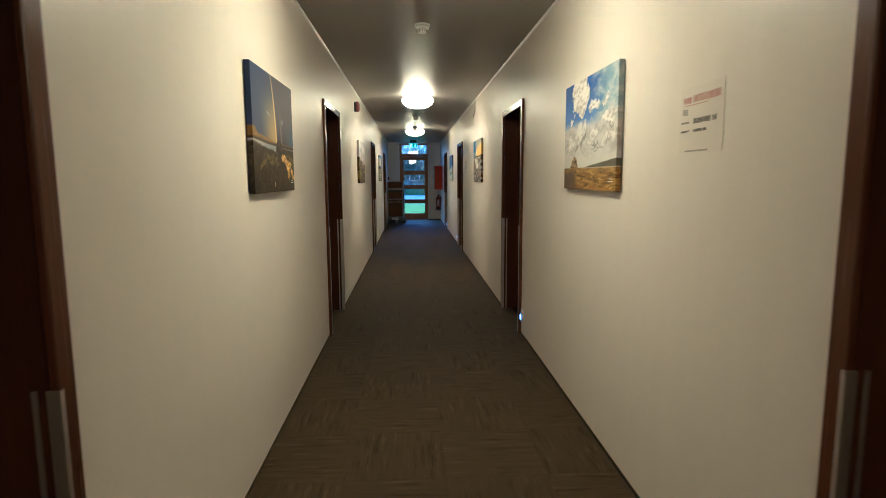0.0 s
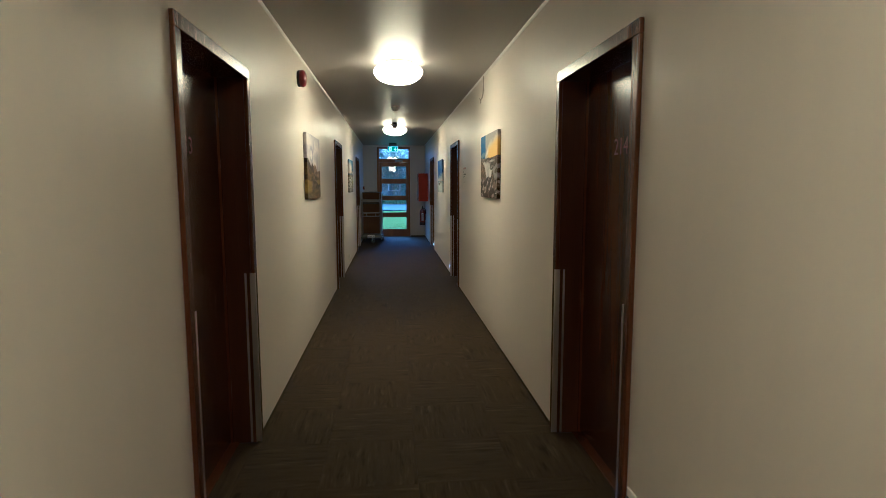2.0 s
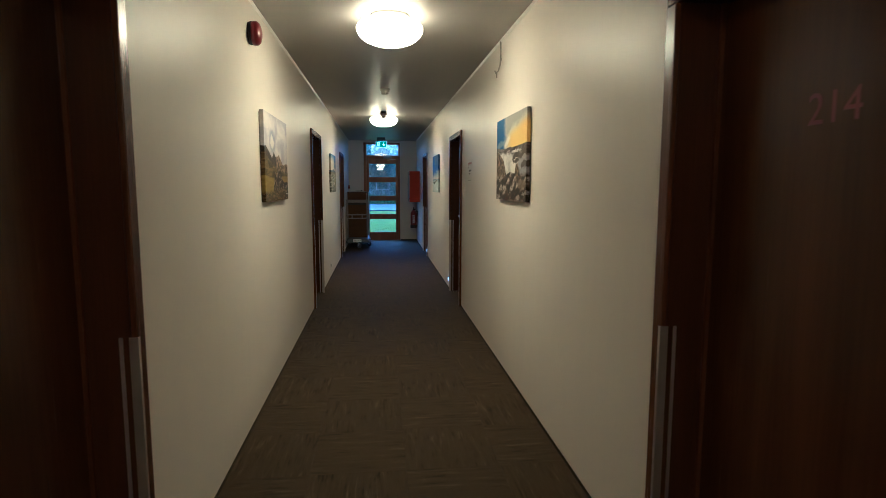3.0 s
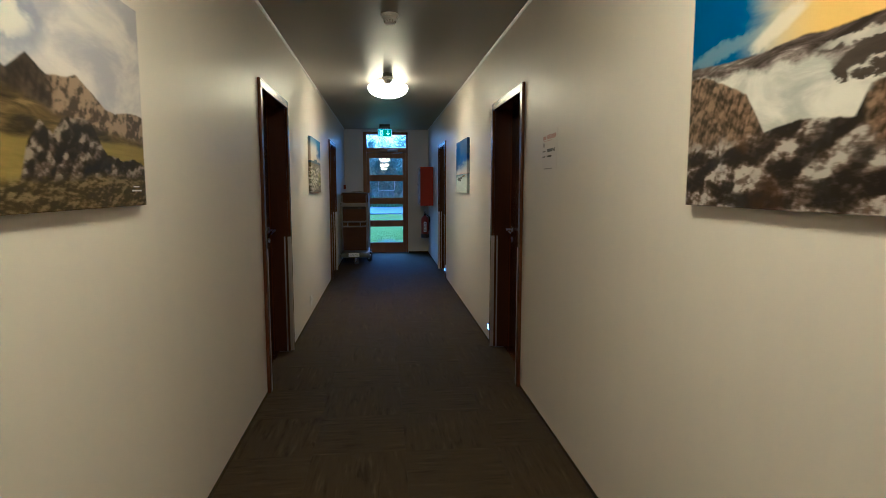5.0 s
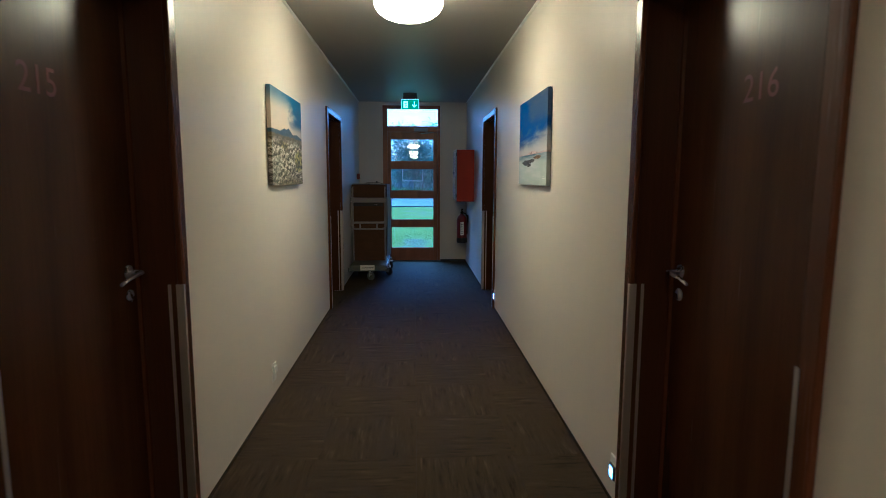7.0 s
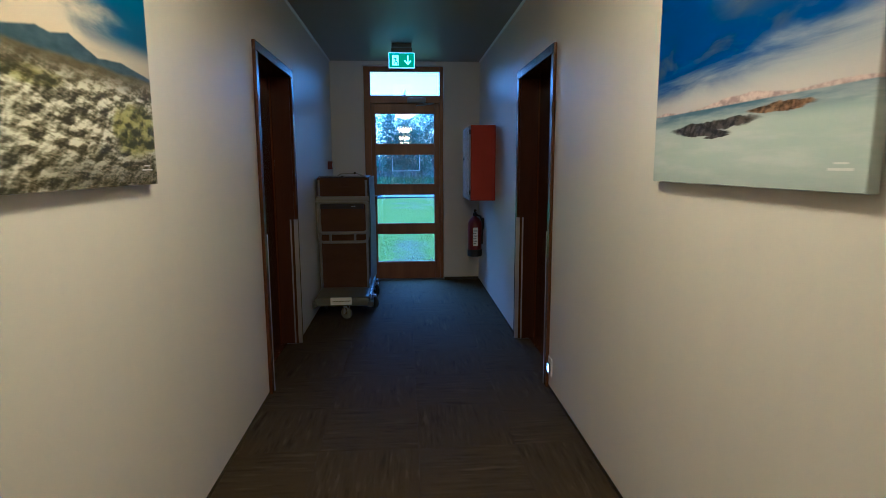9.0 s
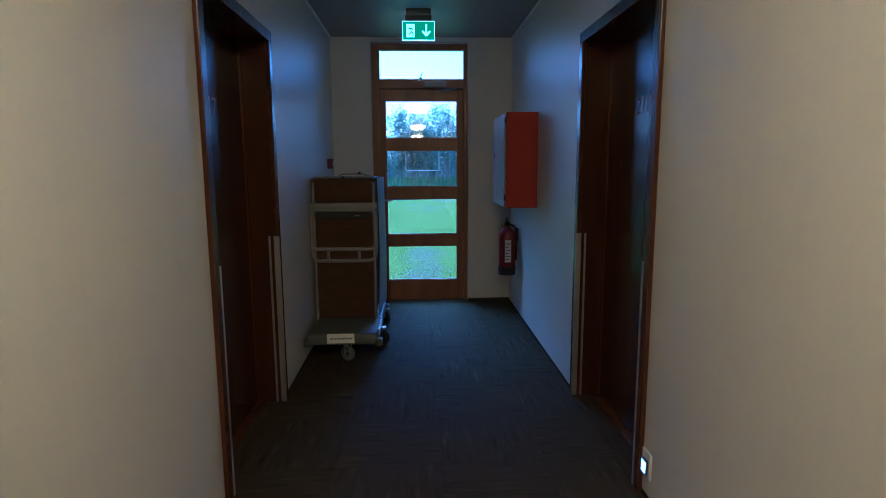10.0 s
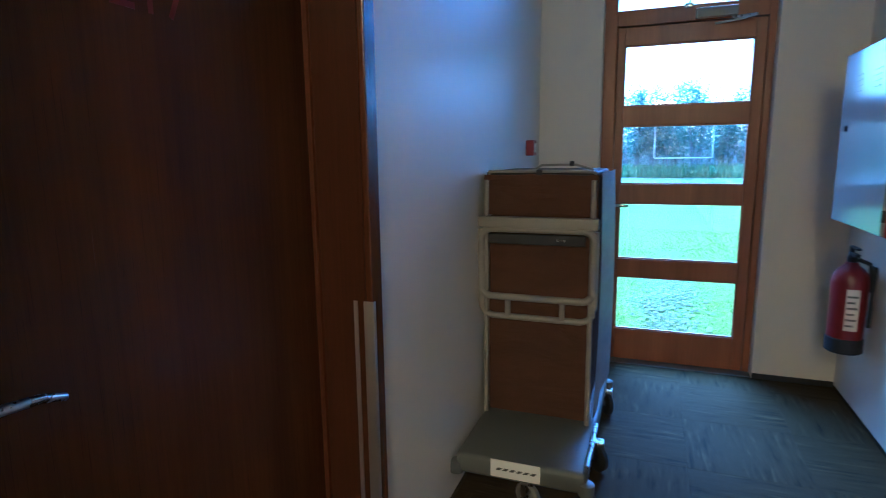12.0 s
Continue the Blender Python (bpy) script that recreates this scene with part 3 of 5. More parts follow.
def print_rainbow():
    n = Nodes("print_rainbow")
    u, v = uvs(n)
    p = n.join(u, n.math("MULTIPLY", v, 0.66))
    wob = n.math("MULTIPLY", n.math("SUBTRACT", n.noise(p, 13.0, 5, 0.65), 0.5), 0.16)
    uw, vw = n.math("ADD", u, wob), n.math("ADD", v, n.math("MULTIPLY", wob, 0.7))
    sky = n.mix(n.soft(u, 0.20, 0.62), (0.070, 0.095, 0.20), (0.095, 0.085, 0.115))
    sky = n.mix(n.math("MULTIPLY", n.noise(n.scaled(p, (2, 5, 1)), 1.5, 4), 0.35), sky, (0.13, 0.14, 0.19))
    sky = n.mix(n.math("MULTIPLY", n.soft(u, 0.7, 1.0), n.soft(v, 0.7, 0.42)), sky, (0.13, 0.19, 0.28))
    d = n.math("SQRT", n.math("ADD", n.math("POWER", n.math("SUBTRACT", u, -0.36), 2.0), n.math("POWER", n.math("MULTIPLY", n.math("SUBTRACT", v, 0.34), 0.62), 2.0)))
    glow = n.math("MULTIPLY", n.math("MULTIPLY", n.soft(d, 0.50, 0.885), n.soft(d, 0.91, 0.885)), n.soft(v, 0.92, 0.45))
    sky = n.mix(n.math("MULTIPLY", glow, 0.75), sky, (0.58, 0.47, 0.16))
    bow = n.math("MULTIPLY", n.soft(d, 0.855, 0.876), n.soft(d, 0.905, 0.885))
    sky = n.mix(n.math("MULTIPLY", bow, n.soft(v, 1.25, 0.55)), sky, n.ramp(n.soft(d, 0.855, 0.905), [(0.0, (0.30, 0.34, 0.28)), (0.5, (0.80, 0.63, 0.22)), (1.0, (0.48, 0.28, 0.16))]))
    bow2 = n.math("MULTIPLY", n.soft(d, 0.985, 1.01), n.soft(d, 1.05, 1.02))
    sky = n.mix(n.math("MULTIPLY", n.math("MULTIPLY", bow2, n.soft(v, 0.80, 0.45)), 0.6), sky, (0.33, 0.28, 0.22))
    sky = n.mix(n.math("MULTIPLY", n.math("MAXIMUM", blot(n, u, v, 0.34, 0.66, 0.035, 0.010, -20, 0.9), blot(n, u, v, 0.69, 0.63, 0.016, 0.026, 0, 0.9)), 0.5), sky, (0.45, 0.52, 0.60))
    hill = ridge(n, u, n.ramp(u, [(0.0, 0.52), (0.05, 0.515), (0.10, 0.475), (0.30, 0.455), (0.55, 0.425), (1.0, 0.425)]), 0.02, 14.0, 1.0)
    land = n.mix(n.noise(n.scaled(p, (1, 3, 1)), 9.0, 5), (0.12, 0.075, 0.015), (0.46, 0.32, 0.035))
    c = n.mix(below(n, v, hill), sky, land)
    shore = n.math("ADD", n.ramp(u, [(0.0, 0.425), (0.08, 0.42), (0.30, 0.405), (0.5, 0.40), (1.0, 0.395)]), 0.0)
    c = n.mix(below(n, v, n.math("ADD", shore, 0.022)), c, (0.075, 0.060, 0.030))
    c = n.mix(below(n, v, shore, 0.006), c, n.mix(n.soft(u, 0.0, 0.4), (0.50, 0.49, 0.46), (0.34, 0.36, 0.39)))
    ground = ridge(n, u, n.ramp(u, [(0.0, 0.41), (0.08, 0.40), (0.15, 0.385), (0.30, 0.37), (0.45, 0.355), (0.60, 0.36), (0.68, 0.395), (1.0, 0.385)]), 0.05, 9.0, 4.0)
    soil = n.mix(relief(n, p, 11.0, 6, 0.62)[1], (0.030, 0.024, 0.014), (0.105, 0.085, 0.050))
    soil = n.mix(n.math("MULTIPLY", n.soft(n.noise(p, 9.0, 4), 0.5, 0.66), 0.6), soil, (0.17, 0.13, 0.06))
    soil = n.mix(n.soft(n.noise(n.scaled(p, (1, 2, 1)), 46.0, 2), 0.70, 0.75), soil, (0.45, 0.43, 0.38))
    c = n.mix(below(n, v, ground), c, soil)
    tint = relief(n, p, 15.0, 6, 0.65, 0.5)[1]
    dim = most(n, blot(n, uw, vw, 0.36, 0.28, 0.10, 0.045, -10, 0.8), blot(n, uw, vw, 0.20, 0.24, 0.12, 0.02, 25, 0.8), blot(n, uw, vw, 0.52, 0.27, 0.05, 0.05, 0, 0.8), blot(n, uw, vw, 0.88, 0.31, 0.12, 0.03, -12, 0.8))
    c = n.mix(n.math("MULTIPLY", dim, 0.6), c, n.mix(tint, (0.08, 0.058, 0.02), (0.40, 0.32, 0.08)))
    bright = most(n, blot(n, uw, vw, 0.67, 0.305, 0.17, 0.032, -22), blot(n, uw, vw, 0.84, 0.235, 0.07, 0.030, 5), blot(n, uw, v, 0.84, 0.175, 0.022, 0.075), blot(n, uw, v, 0.955, 0.155, 0.075, 0.035, -38), blot(n, uw, v, 0.93, 0.17, 0.012, 0.06, 12))
    c = n.mix(bright, c, n.mix(tint, (0.34, 0.235, 0.02), (0.86, 0.64, 0.06)))
    rock = blot(n, n.math("ADD", u, n.math("MULTIPLY", wob, 0.3)), v, 0.585, 0.375, 0.085, 0.085)
    c = n.mix(rock, c, n.mix(relief(n, p, 18.0, 5, 0.65)[1], (0.022, 0.018, 0.012), (0.11, 0.085, 0.045)))
    c = n.mix(blot(n, u, v, 0.45, 0.065, 0.012, 0.022), c, (0.60, 0.55, 0.22))
    return finish(n, c)


def print_clouds():
    n = Nodes("print_clouds")
    u, v = uvs(n)
    p = n.join(u, n.math("MULTIPLY", v, 0.66))
    puff = n.noise(p, 9.0, 6, 0.62, 0.2)
    wob = n.math("MULTIPLY", n.math("SUBTRACT", puff, 0.5), 0.30)
    uw, vw = n.math("ADD", u, wob), n.math("ADD", v, n.math("MULTIPLY", wob, 1.2))
    wisp = n.noise(n.scaled(p, (1.0, 2.2, 1), rot=(0, 0, 0.35)), 5.0, 6, 0.6, 0.5)
    sky = n.mix(n.soft(v, 0.55, 0.95), (0.22, 0.34, 0.72), (0.105, 0.185, 0.52))
    right = n.math("MULTIPLY", n.soft(n.math("ADD", u, n.math("MULTIPLY", wisp, 0.5)), 0.78, 1.05), 0.9)
    sky = n.mix(right, sky, n.mix(n.soft(wisp, 0.35, 0.65), (0.36, 0.46, 0.54), (0.62, 0.63, 0.60)))
    veil = n.math("MULTIPLY", n.soft(n.math("ADD", v, n.math("MULTIPLY", wisp, -0.16)), 0.58, 0.47), 1.0)
    lit = relief(n, n.scaled(p, (1.0, 1.15, 1)), 7.5, 5, 0.58, 0.2, 0.016)[1]
    low = n.mix(n.soft(lit, 0.0, 1.0), (0.47, 0.455, 0.445), (0.64, 0.62, 0.59))
    low = n.mix(n.math("MULTIPLY", n.soft(wisp, 0.55, 0.42), 0.75), low, (0.64, 0.63, 0.61))
    low = n.mix(n.soft(v, 0.38, 0.24), low, (0.66, 0.65, 0.61))
    c = n.mix(veil, sky, low)
    white = n.mix(n.soft(lit, 0.0, 0.8), (0.50, 0.48, 0.46), (0.80, 0.78, 0.73))
    cumulus = most(n, blot(n, uw, vw, 0.34, 0.88, 0.18, 0.19, 20, 0.12), blot(n, uw, vw, 0.40, 0.72, 0.085, 0.045, 38, 0.15), blot(n, uw, vw, 0.17, 0.655, 0.045, 0.022, 20, 0.2), blot(n, uw, vw, 0.62, 0.73, 0.10, 0.05, 0, 0.5), blot(n, uw, vw, 0.87, 0.60, 0.13, 0.055, 15, 0.3), blot(n, uw, vw, 0.80, 0.73, 0.06, 0.03, 25, 0.4))
    bank = most(n, blot(n, uw, vw, 0.36, 0.53, 0.10, 0.075, 20, 0.3), blot(n, uw, vw, 0.60, 0.46, 0.11, 0.045, 15, 0.4), blot(n, uw, vw, 0.18, 0.44, 0.11, 0.06, 0, 0.5), blot(n, uw, vw, 0.90, 0.45, 0.10, 0.04, 10, 0.4))
    c = n.mix(most(n, cumulus, n.math("MULTIPLY", bank, 0.8)), c, white)
    grey = most(n, blot(n, uw, vw, 0.42, 0.455, 0.07, 0.028, 35, 0.6), blot(n, uw, vw, 0.66, 0.41, 0.10, 0.018, 14, 0.6), blot(n, uw, vw, 0.93, 0.555, 0.07, 0.02, 15, 0.6), blot(n, uw, vw, 0.72, 0.37, 0.16, 0.010, 10, 0.8), blot(n, uw, vw, 0.30, 0.40, 0.05, 0.016, 30, 0.6))
    c = n.mix(n.math("MULTIPLY", grey, 0.7), c, (0.27, 0.26, 0.25))
    hills = ridge(n, u, n.ramp(u, [(0.0, 0.19), (0.45, 0.20), (0.62, 0.222), (0.8, 0.24), (1.0, 0.262)]), 0.014, 8.0, 2.0)
    c = n.mix(below(n, v, hills, 0.006), c, n.mix(n.noise(n.scaled(p, (2, 12, 1)), 4.0, 4), (0.10, 0.10, 0.075), (0.24, 0.22, 0.16)))
    mound = below(n, v, ridge(n, u, n.ramp(u, [(0.135, 0.19), (0.165, 0.235), (0.20, 0.285), (0.235, 0.312), (0.285, 0.28), (0.30, 0.245), (0.325, 0.19)]), 0.02, 40.0, 5.0), 0.006)
    c = n.mix(mound, c, n.mix(relief(n, n.scaled(p, (2, 1, 1)), 16.0, 5, 0.65)[1], (0.055, 0.042, 0.022), (0.50, 0.40, 0.19)))
    streak = n.noise(n.scaled(p, (4, 26, 1), rot=(0, 0, 0.06)), 1.6, 6, 0.68, 0.9)
    field = n.ramp(streak, [(0.34, (0.13, 0.083, 0.010)), (0.46, (0.30, 0.20, 0.015)), (0.56, (0.42, 0.29, 0.020)), (0.66, (0.66, 0.49, 0.05))])
    field = n.mix(n.math("MULTIPLY", n.soft(n.math("ADD", u, n.math("MULTIPLY", wob, 0.5)), 0.33, 0.20), n.soft(v, 0.20, 0.13)), field, n.mix(puff, (0.10, 0.075, 0.05), (0.25, 0.19, 0.13)))
    field = n.mix(n.math("MULTIPLY", n.soft(v, 0.185, 0.198), n.soft(u, 0.30, 0.5)), field, (0.50, 0.44, 0.34))
    c = n.mix(below(n, v, 0.20, 0.003), c, field)
    return finish(n, c)


def print_mountain():
    n = Nodes("print_mountain")
    u, v = uvs(n)
    p = n.join(u, n.math("MULTIPLY", v, 0.66))
    wob = n.math("MULTIPLY", n.math("SUBTRACT", n.noise(p, 11.0, 5, 0.65), 0.5), 0.18)
    uw, vw = n.math("ADD", u, wob), n.math("ADD", v, wob)
    cl = n.noise(n.scaled(p, (1, 1.8, 1), rot=(0, 0, -0.3)), 3.2, 6, 0.58, 0.5)
    sky = n.mix(n.soft(cl, 0.38, 0.66), (0.50, 0.49, 0.55), (0.72, 0.69, 0.66))
    sky = n.mix(n.math("MULTIPLY", blot(n, uw, vw, 0.32, 0.70, 0.13, 0.12, -20, 0.7), 0.75), sky, (0.36, 0.38, 0.50))
    sky = n.mix(blot(n, uw, vw, 0.31, 0.69, 0.075, 0.058, -25, 0.85), sky, (0.74, 0.72, 0.67))
    back = ridge(n, u, n.ramp(u, [(0.0, 0.615), (0.05, 0.625), (0.16, 0.57), (0.28, 0.50), (0.36, 0.575), (0.44, 0.52), (0.52, 0.535), (0.58, 0.555), (0.66, 0.505), (0.74, 0.445), (0.80, 0.44), (0.92, 0.465), (1.0, 0.455)]), 0.022, 18.0, 3.0)
    facet = relief(n, n.scaled(p, (1.3, 0.9, 1)), 13.0, 6, 0.58, 0.1, 0.016)[1]
    rockc = n.mix(facet, (0.035, 0.028, 0.022), (0.135, 0.105, 0.070))
    rockc = n.mix(n.soft(n.math("ADD", u, n.math("MULTIPLY", wob, 0.4)), 0.42, 0.48), rockc, n.mix(n.soft(facet, 0.25, 0.75), (0.11, 0.085, 0.060), (0.38, 0.31, 0.21)))
    c = n.mix(below(n, v, back, 0.006), sky, rockc)
    slope = ridge(n, u, n.ramp(u, [(0.0, 0.56), (0.15, 0.485), (0.3, 0.435), (0.5, 0.37), (0.7, 0.34), (1.0, 0.33)]), 0.03, 10.0, 5.0)
    ribs = n.noise(n.scaled(p, (3, 14, 1), rot=(0, 0, 0.35)), 1.8, 5, 0.6, 0.7)
    c = n.mix(below(n, v, slope, 0.02), c, n.ramp(ribs, [(0.35, (0.055, 0.042, 0.018)), (0.52, (0.17, 0.135, 0.045)), (0.68, (0.34, 0.27, 0.11))]))
    meadow = ridge(n, u, n.ramp(u, [(0.0, 0.30), (0.30, 0.27), (0.6, 0.30), (1.0, 0.30)]), 0.02, 7.0, 15.0)
    c = n.mix(below(n, v, meadow, 0.012), c, n.mix(n.noise(n.scaled(p, (2, 16, 1)), 2.2, 5, 0.6, 0.4), (0.19, 0.155, 0.03), (0.46, 0.385, 0.09)))
    crag = below(n, v, ridge(n, n.math("ADD", u, n.math("MULTIPLY", wob, 0.7)), n.ramp(u, [(0.29, 0.05), (0.345, 0.27), (0.40, 0.345), (0.45, 0.30), (0.50, 0.37), (0.61, 0.39), (0.66, 0.36), (0.72, 0.25), (0.84, 0.22), (0.92, 0.235), (1.0, 0.20)]), 0.06, 30.0, 8.0), 0.005)
    crag = n.math("MULTIPLY", crag, n.soft(vw, 0.09, 0.13))
    pil = boulders(n, n.scaled(p, (1.3, 1.0, 1)), 15.0, relief(n, p, 24.0, 4, 0.55, 0.0, 0.010)[1])
    c = n.mix(crag, c, n.ramp(pil, [(0.30, (0.024, 0.019, 0.016)), (0.50, (0.075, 0.060, 0.048)), (0.68, (0.165, 0.135, 0.108)), (0.85, (0.36, 0.32, 0.26))]))
    front = ridge(n, u, n.ramp(u, [(0.0, 0.10), (0.4, 0.12), (0.7, 0.15), (1.0, 0.14)]), 0.05, 9.0, 11.0)
    turf = n.ramp(relief(n, n.scaled(p, (1, 1.6, 1)), 15.0, 5, 0.6, 0.1)[1], [(0.25, (0.070, 0.055, 0.020)), (0.55, (0.125, 0.098, 0.038)), (0.9, (0.28, 0.235, 0.12))])
    c = n.mix(below(n, v, front, 0.03), c, turf)
    return finish(n, c)


def print_river():
    n = Nodes("print_river")
    u, v = uvs(n)
    p = n.join(u, n.math("MULTIPLY", v, 0.66))
    k = n.noise(n.scaled(p, (2, 4, 1), rot=(0, 0, 0.5)), 2.2, 6, 0.6, 0.5)
    wob = n.math("MULTIPLY", n.math("SUBTRACT", n.noise(p, 10.0, 6, 0.65), 0.5), 0.16)
    uw, vw = n.math("ADD", u, wob), n.math("ADD", v, wob)
    sky = n.mix(n.soft(n.math("ADD", u, n.math("MULTIPLY", k, 0.25)), 0.34, 0.56), (0.045, 0.165, 0.42), (0.58, 0.56, 0.48))
    warm = n.math("MULTIPLY", n.soft(u, 0.30, 0.58), n.soft(n.math("SUBTRACT", v, n.math("MULTIPLY", u, 0.22)), 0.74, 0.60))
    sky = n.mix(warm, sky, (0.76, 0.60, 0.16))
    bandv = turned(n, u, v, 0.52, 0.86, 16)[1]
    sky = n.mix(n.math("MULTIPLY", n.math("MULTIPLY", n.soft(n.math("ADD", bandv, n.math("MULTIPLY", k, 0.2)), 0.02, 0.10), n.soft(u, 0.28, 0.42)), 0.75), sky, (0.36, 0.36, 0.35))
    sky = n.mix(n.math("MULTIPLY", blot(n, uw, vw, 0.16, 0.69, 0.20, 0.035, 10, 0.7), 0.7), sky, (0.34, 0.42, 0.50))
    sky = n.mix(n.math("MULTIPLY", blot(n, uw, vw, 0.40, 0.70, 0.10, 0.035, 25, 0.7), 0.8), sky, (0.76, 0.72, 0.62))
    far = ridge(n, u, n.ramp(u, [(0.0, 0.655), (0.20, 0.63), (0.35, 0.62), (0.5, 0.635), (0.56, 0.62), (0.8, 0.625), (1.0, 0.635)]), 0.03, 11.0, 2.0)
    strata = n.noise(n.scaled(p, (3, 13, 1), rot=(0, 0, -0.10)), 1.7, 7, 0.68, 0.8)
    hillc = n.ramp(strata, [(0.36, (0.050, 0.040, 0.034)), (0.50, (0.16, 0.135, 0.12)), (0.58, (0.28, 0.25, 0.235)), (0.70, (0.58, 0.56, 0.53))])
    c = n.mix(below(n, v, far, 0.006), sky, hillc)
    fog = n.mix(n.soft(k, 0.35, 0.65), (0.50, 0.50, 0.48), (0.74, 0.72, 0.67))
    mist = most(n, n.math("MULTIPLY", n.math("MULTIPLY", below(n, vw, n.ramp(u, [(0.0, 0.60), (0.2, 0.57), (0.5, 0.545), (0.75, 0.47), (0.80, 0.44)]), 0.02), n.soft(uw, 0.82, 0.74)), n.soft(v, 0.22, 0.25)), n.math("MULTIPLY", blot(n, uw, vw, 0.70, 0.565, 0.17, 0.018, 4, 0.5), 0.85))
    c = n.mix(mist, c, fog)
    water = n.mix(n.noise(n.scaled(p, (3, 18, 1), rot=(0, 0, 0.08)), 2.0, 6, 0.66, 0.9), (0.16, 0.16, 0.18), (0.58, 0.57, 0.57))
    c = n.mix(blot(n, uw, vw, 0.93, 0.41, 0.19, 0.11, 0, 0.4), c, water)
    c = n.mix(most(n, blot(n, uw, vw, 0.70, 0.515, 0.10, 0.035, 10, 0.2), blot(n, uw, v, 0.615, 0.465, 0.018, 0.035, 0, 0.2), blot(n, uw, vw, 0.72, 0.455, 0.08, 0.012, -4, 0.3), blot(n, uw, vw, 0.92, 0.535, 0.13, 0.022, 12, 0.4), blot(n, uw, vw, 0.94, 0.40, 0.09, 0.04, 0, 0.4)), c, n.mix(strata, (0.03, 0.026, 0.022), (0.20, 0.17, 0.14)))
    facet, lit = relief(n, n.scaled(p, (1, 1.25, 1)), 15.0, 6, 0.58, 0.0, 0.013)
    lit = boulders(n, n.scaled(p, (1, 1.3, 1)), 10.0, lit)
    rocks = n.ramp(lit, [(0.28, (0.036, 0.028, 0.021)), (0.47, (0.105, 0.082, 0.062)), (0.64, (0.22, 0.182, 0.148)), (0.82, (0.52, 0.49, 0.45))])
    rocks = n.mix(n.math("MULTIPLY", n.soft(n.noise(p, 6.0, 4), 0.50, 0.64), 0.45), rocks, n.ramp(lit, [(0.25, (0.10, 0.095, 0.085)), (0.54, (0.20, 0.20, 0.19)), (0.90, (0.48, 0.48, 0.46))]))
    rocks = n.mix(n.math("MULTIPLY", n.soft(n.noise(p, 4.0, 4), 0.52, 0.62), 0.5), rocks, (0.13, 0.075, 0.030))
    rocks = n.mix(n.math("MULTIPLY", blot(n, uw, vw, 0.88, 0.20, 0.13, 0.06, 0, 0.5), 0.8), rocks, (0.26, 0.21, 0.16))
    cliff = n.mix(relief(n, n.scaled(p, (1.5, 0.9, 1)), 18.0, 5, 0.58, 0.0, 0.012)[1], (0.050, 0.036, 0.020), (0.36, 0.28, 0.18))
    shore = ridge(n, n.math("ADD", u, n.math("MULTIPLY", wob, 0.2)), n.ramp(u, [(0.0, 0.605), (0.08, 0.60), (0.20, 0.53), (0.29, 0.47), (0.345, 0.36), (0.37, 0.305), (0.50, 0.335), (0.66, 0.315), (0.695, 0.41), (0.75, 0.43), (0.79, 0.36), (0.83, 0.28), (1.0, 0.27)]), 0.035, 18.0, 7.0)
    stone = n.mix(n.math("MAXIMUM", n.math("MULTIPLY", n.soft(u, 0.40, 0.30), n.soft(v, 0.24, 0.34)), blot(n, u, v, 0.735, 0.34, 0.05, 0.10, 0, 0.4)), rocks, cliff)
    return finish(n, n.mix(below(n, v, shore, 0.006), c, stone))


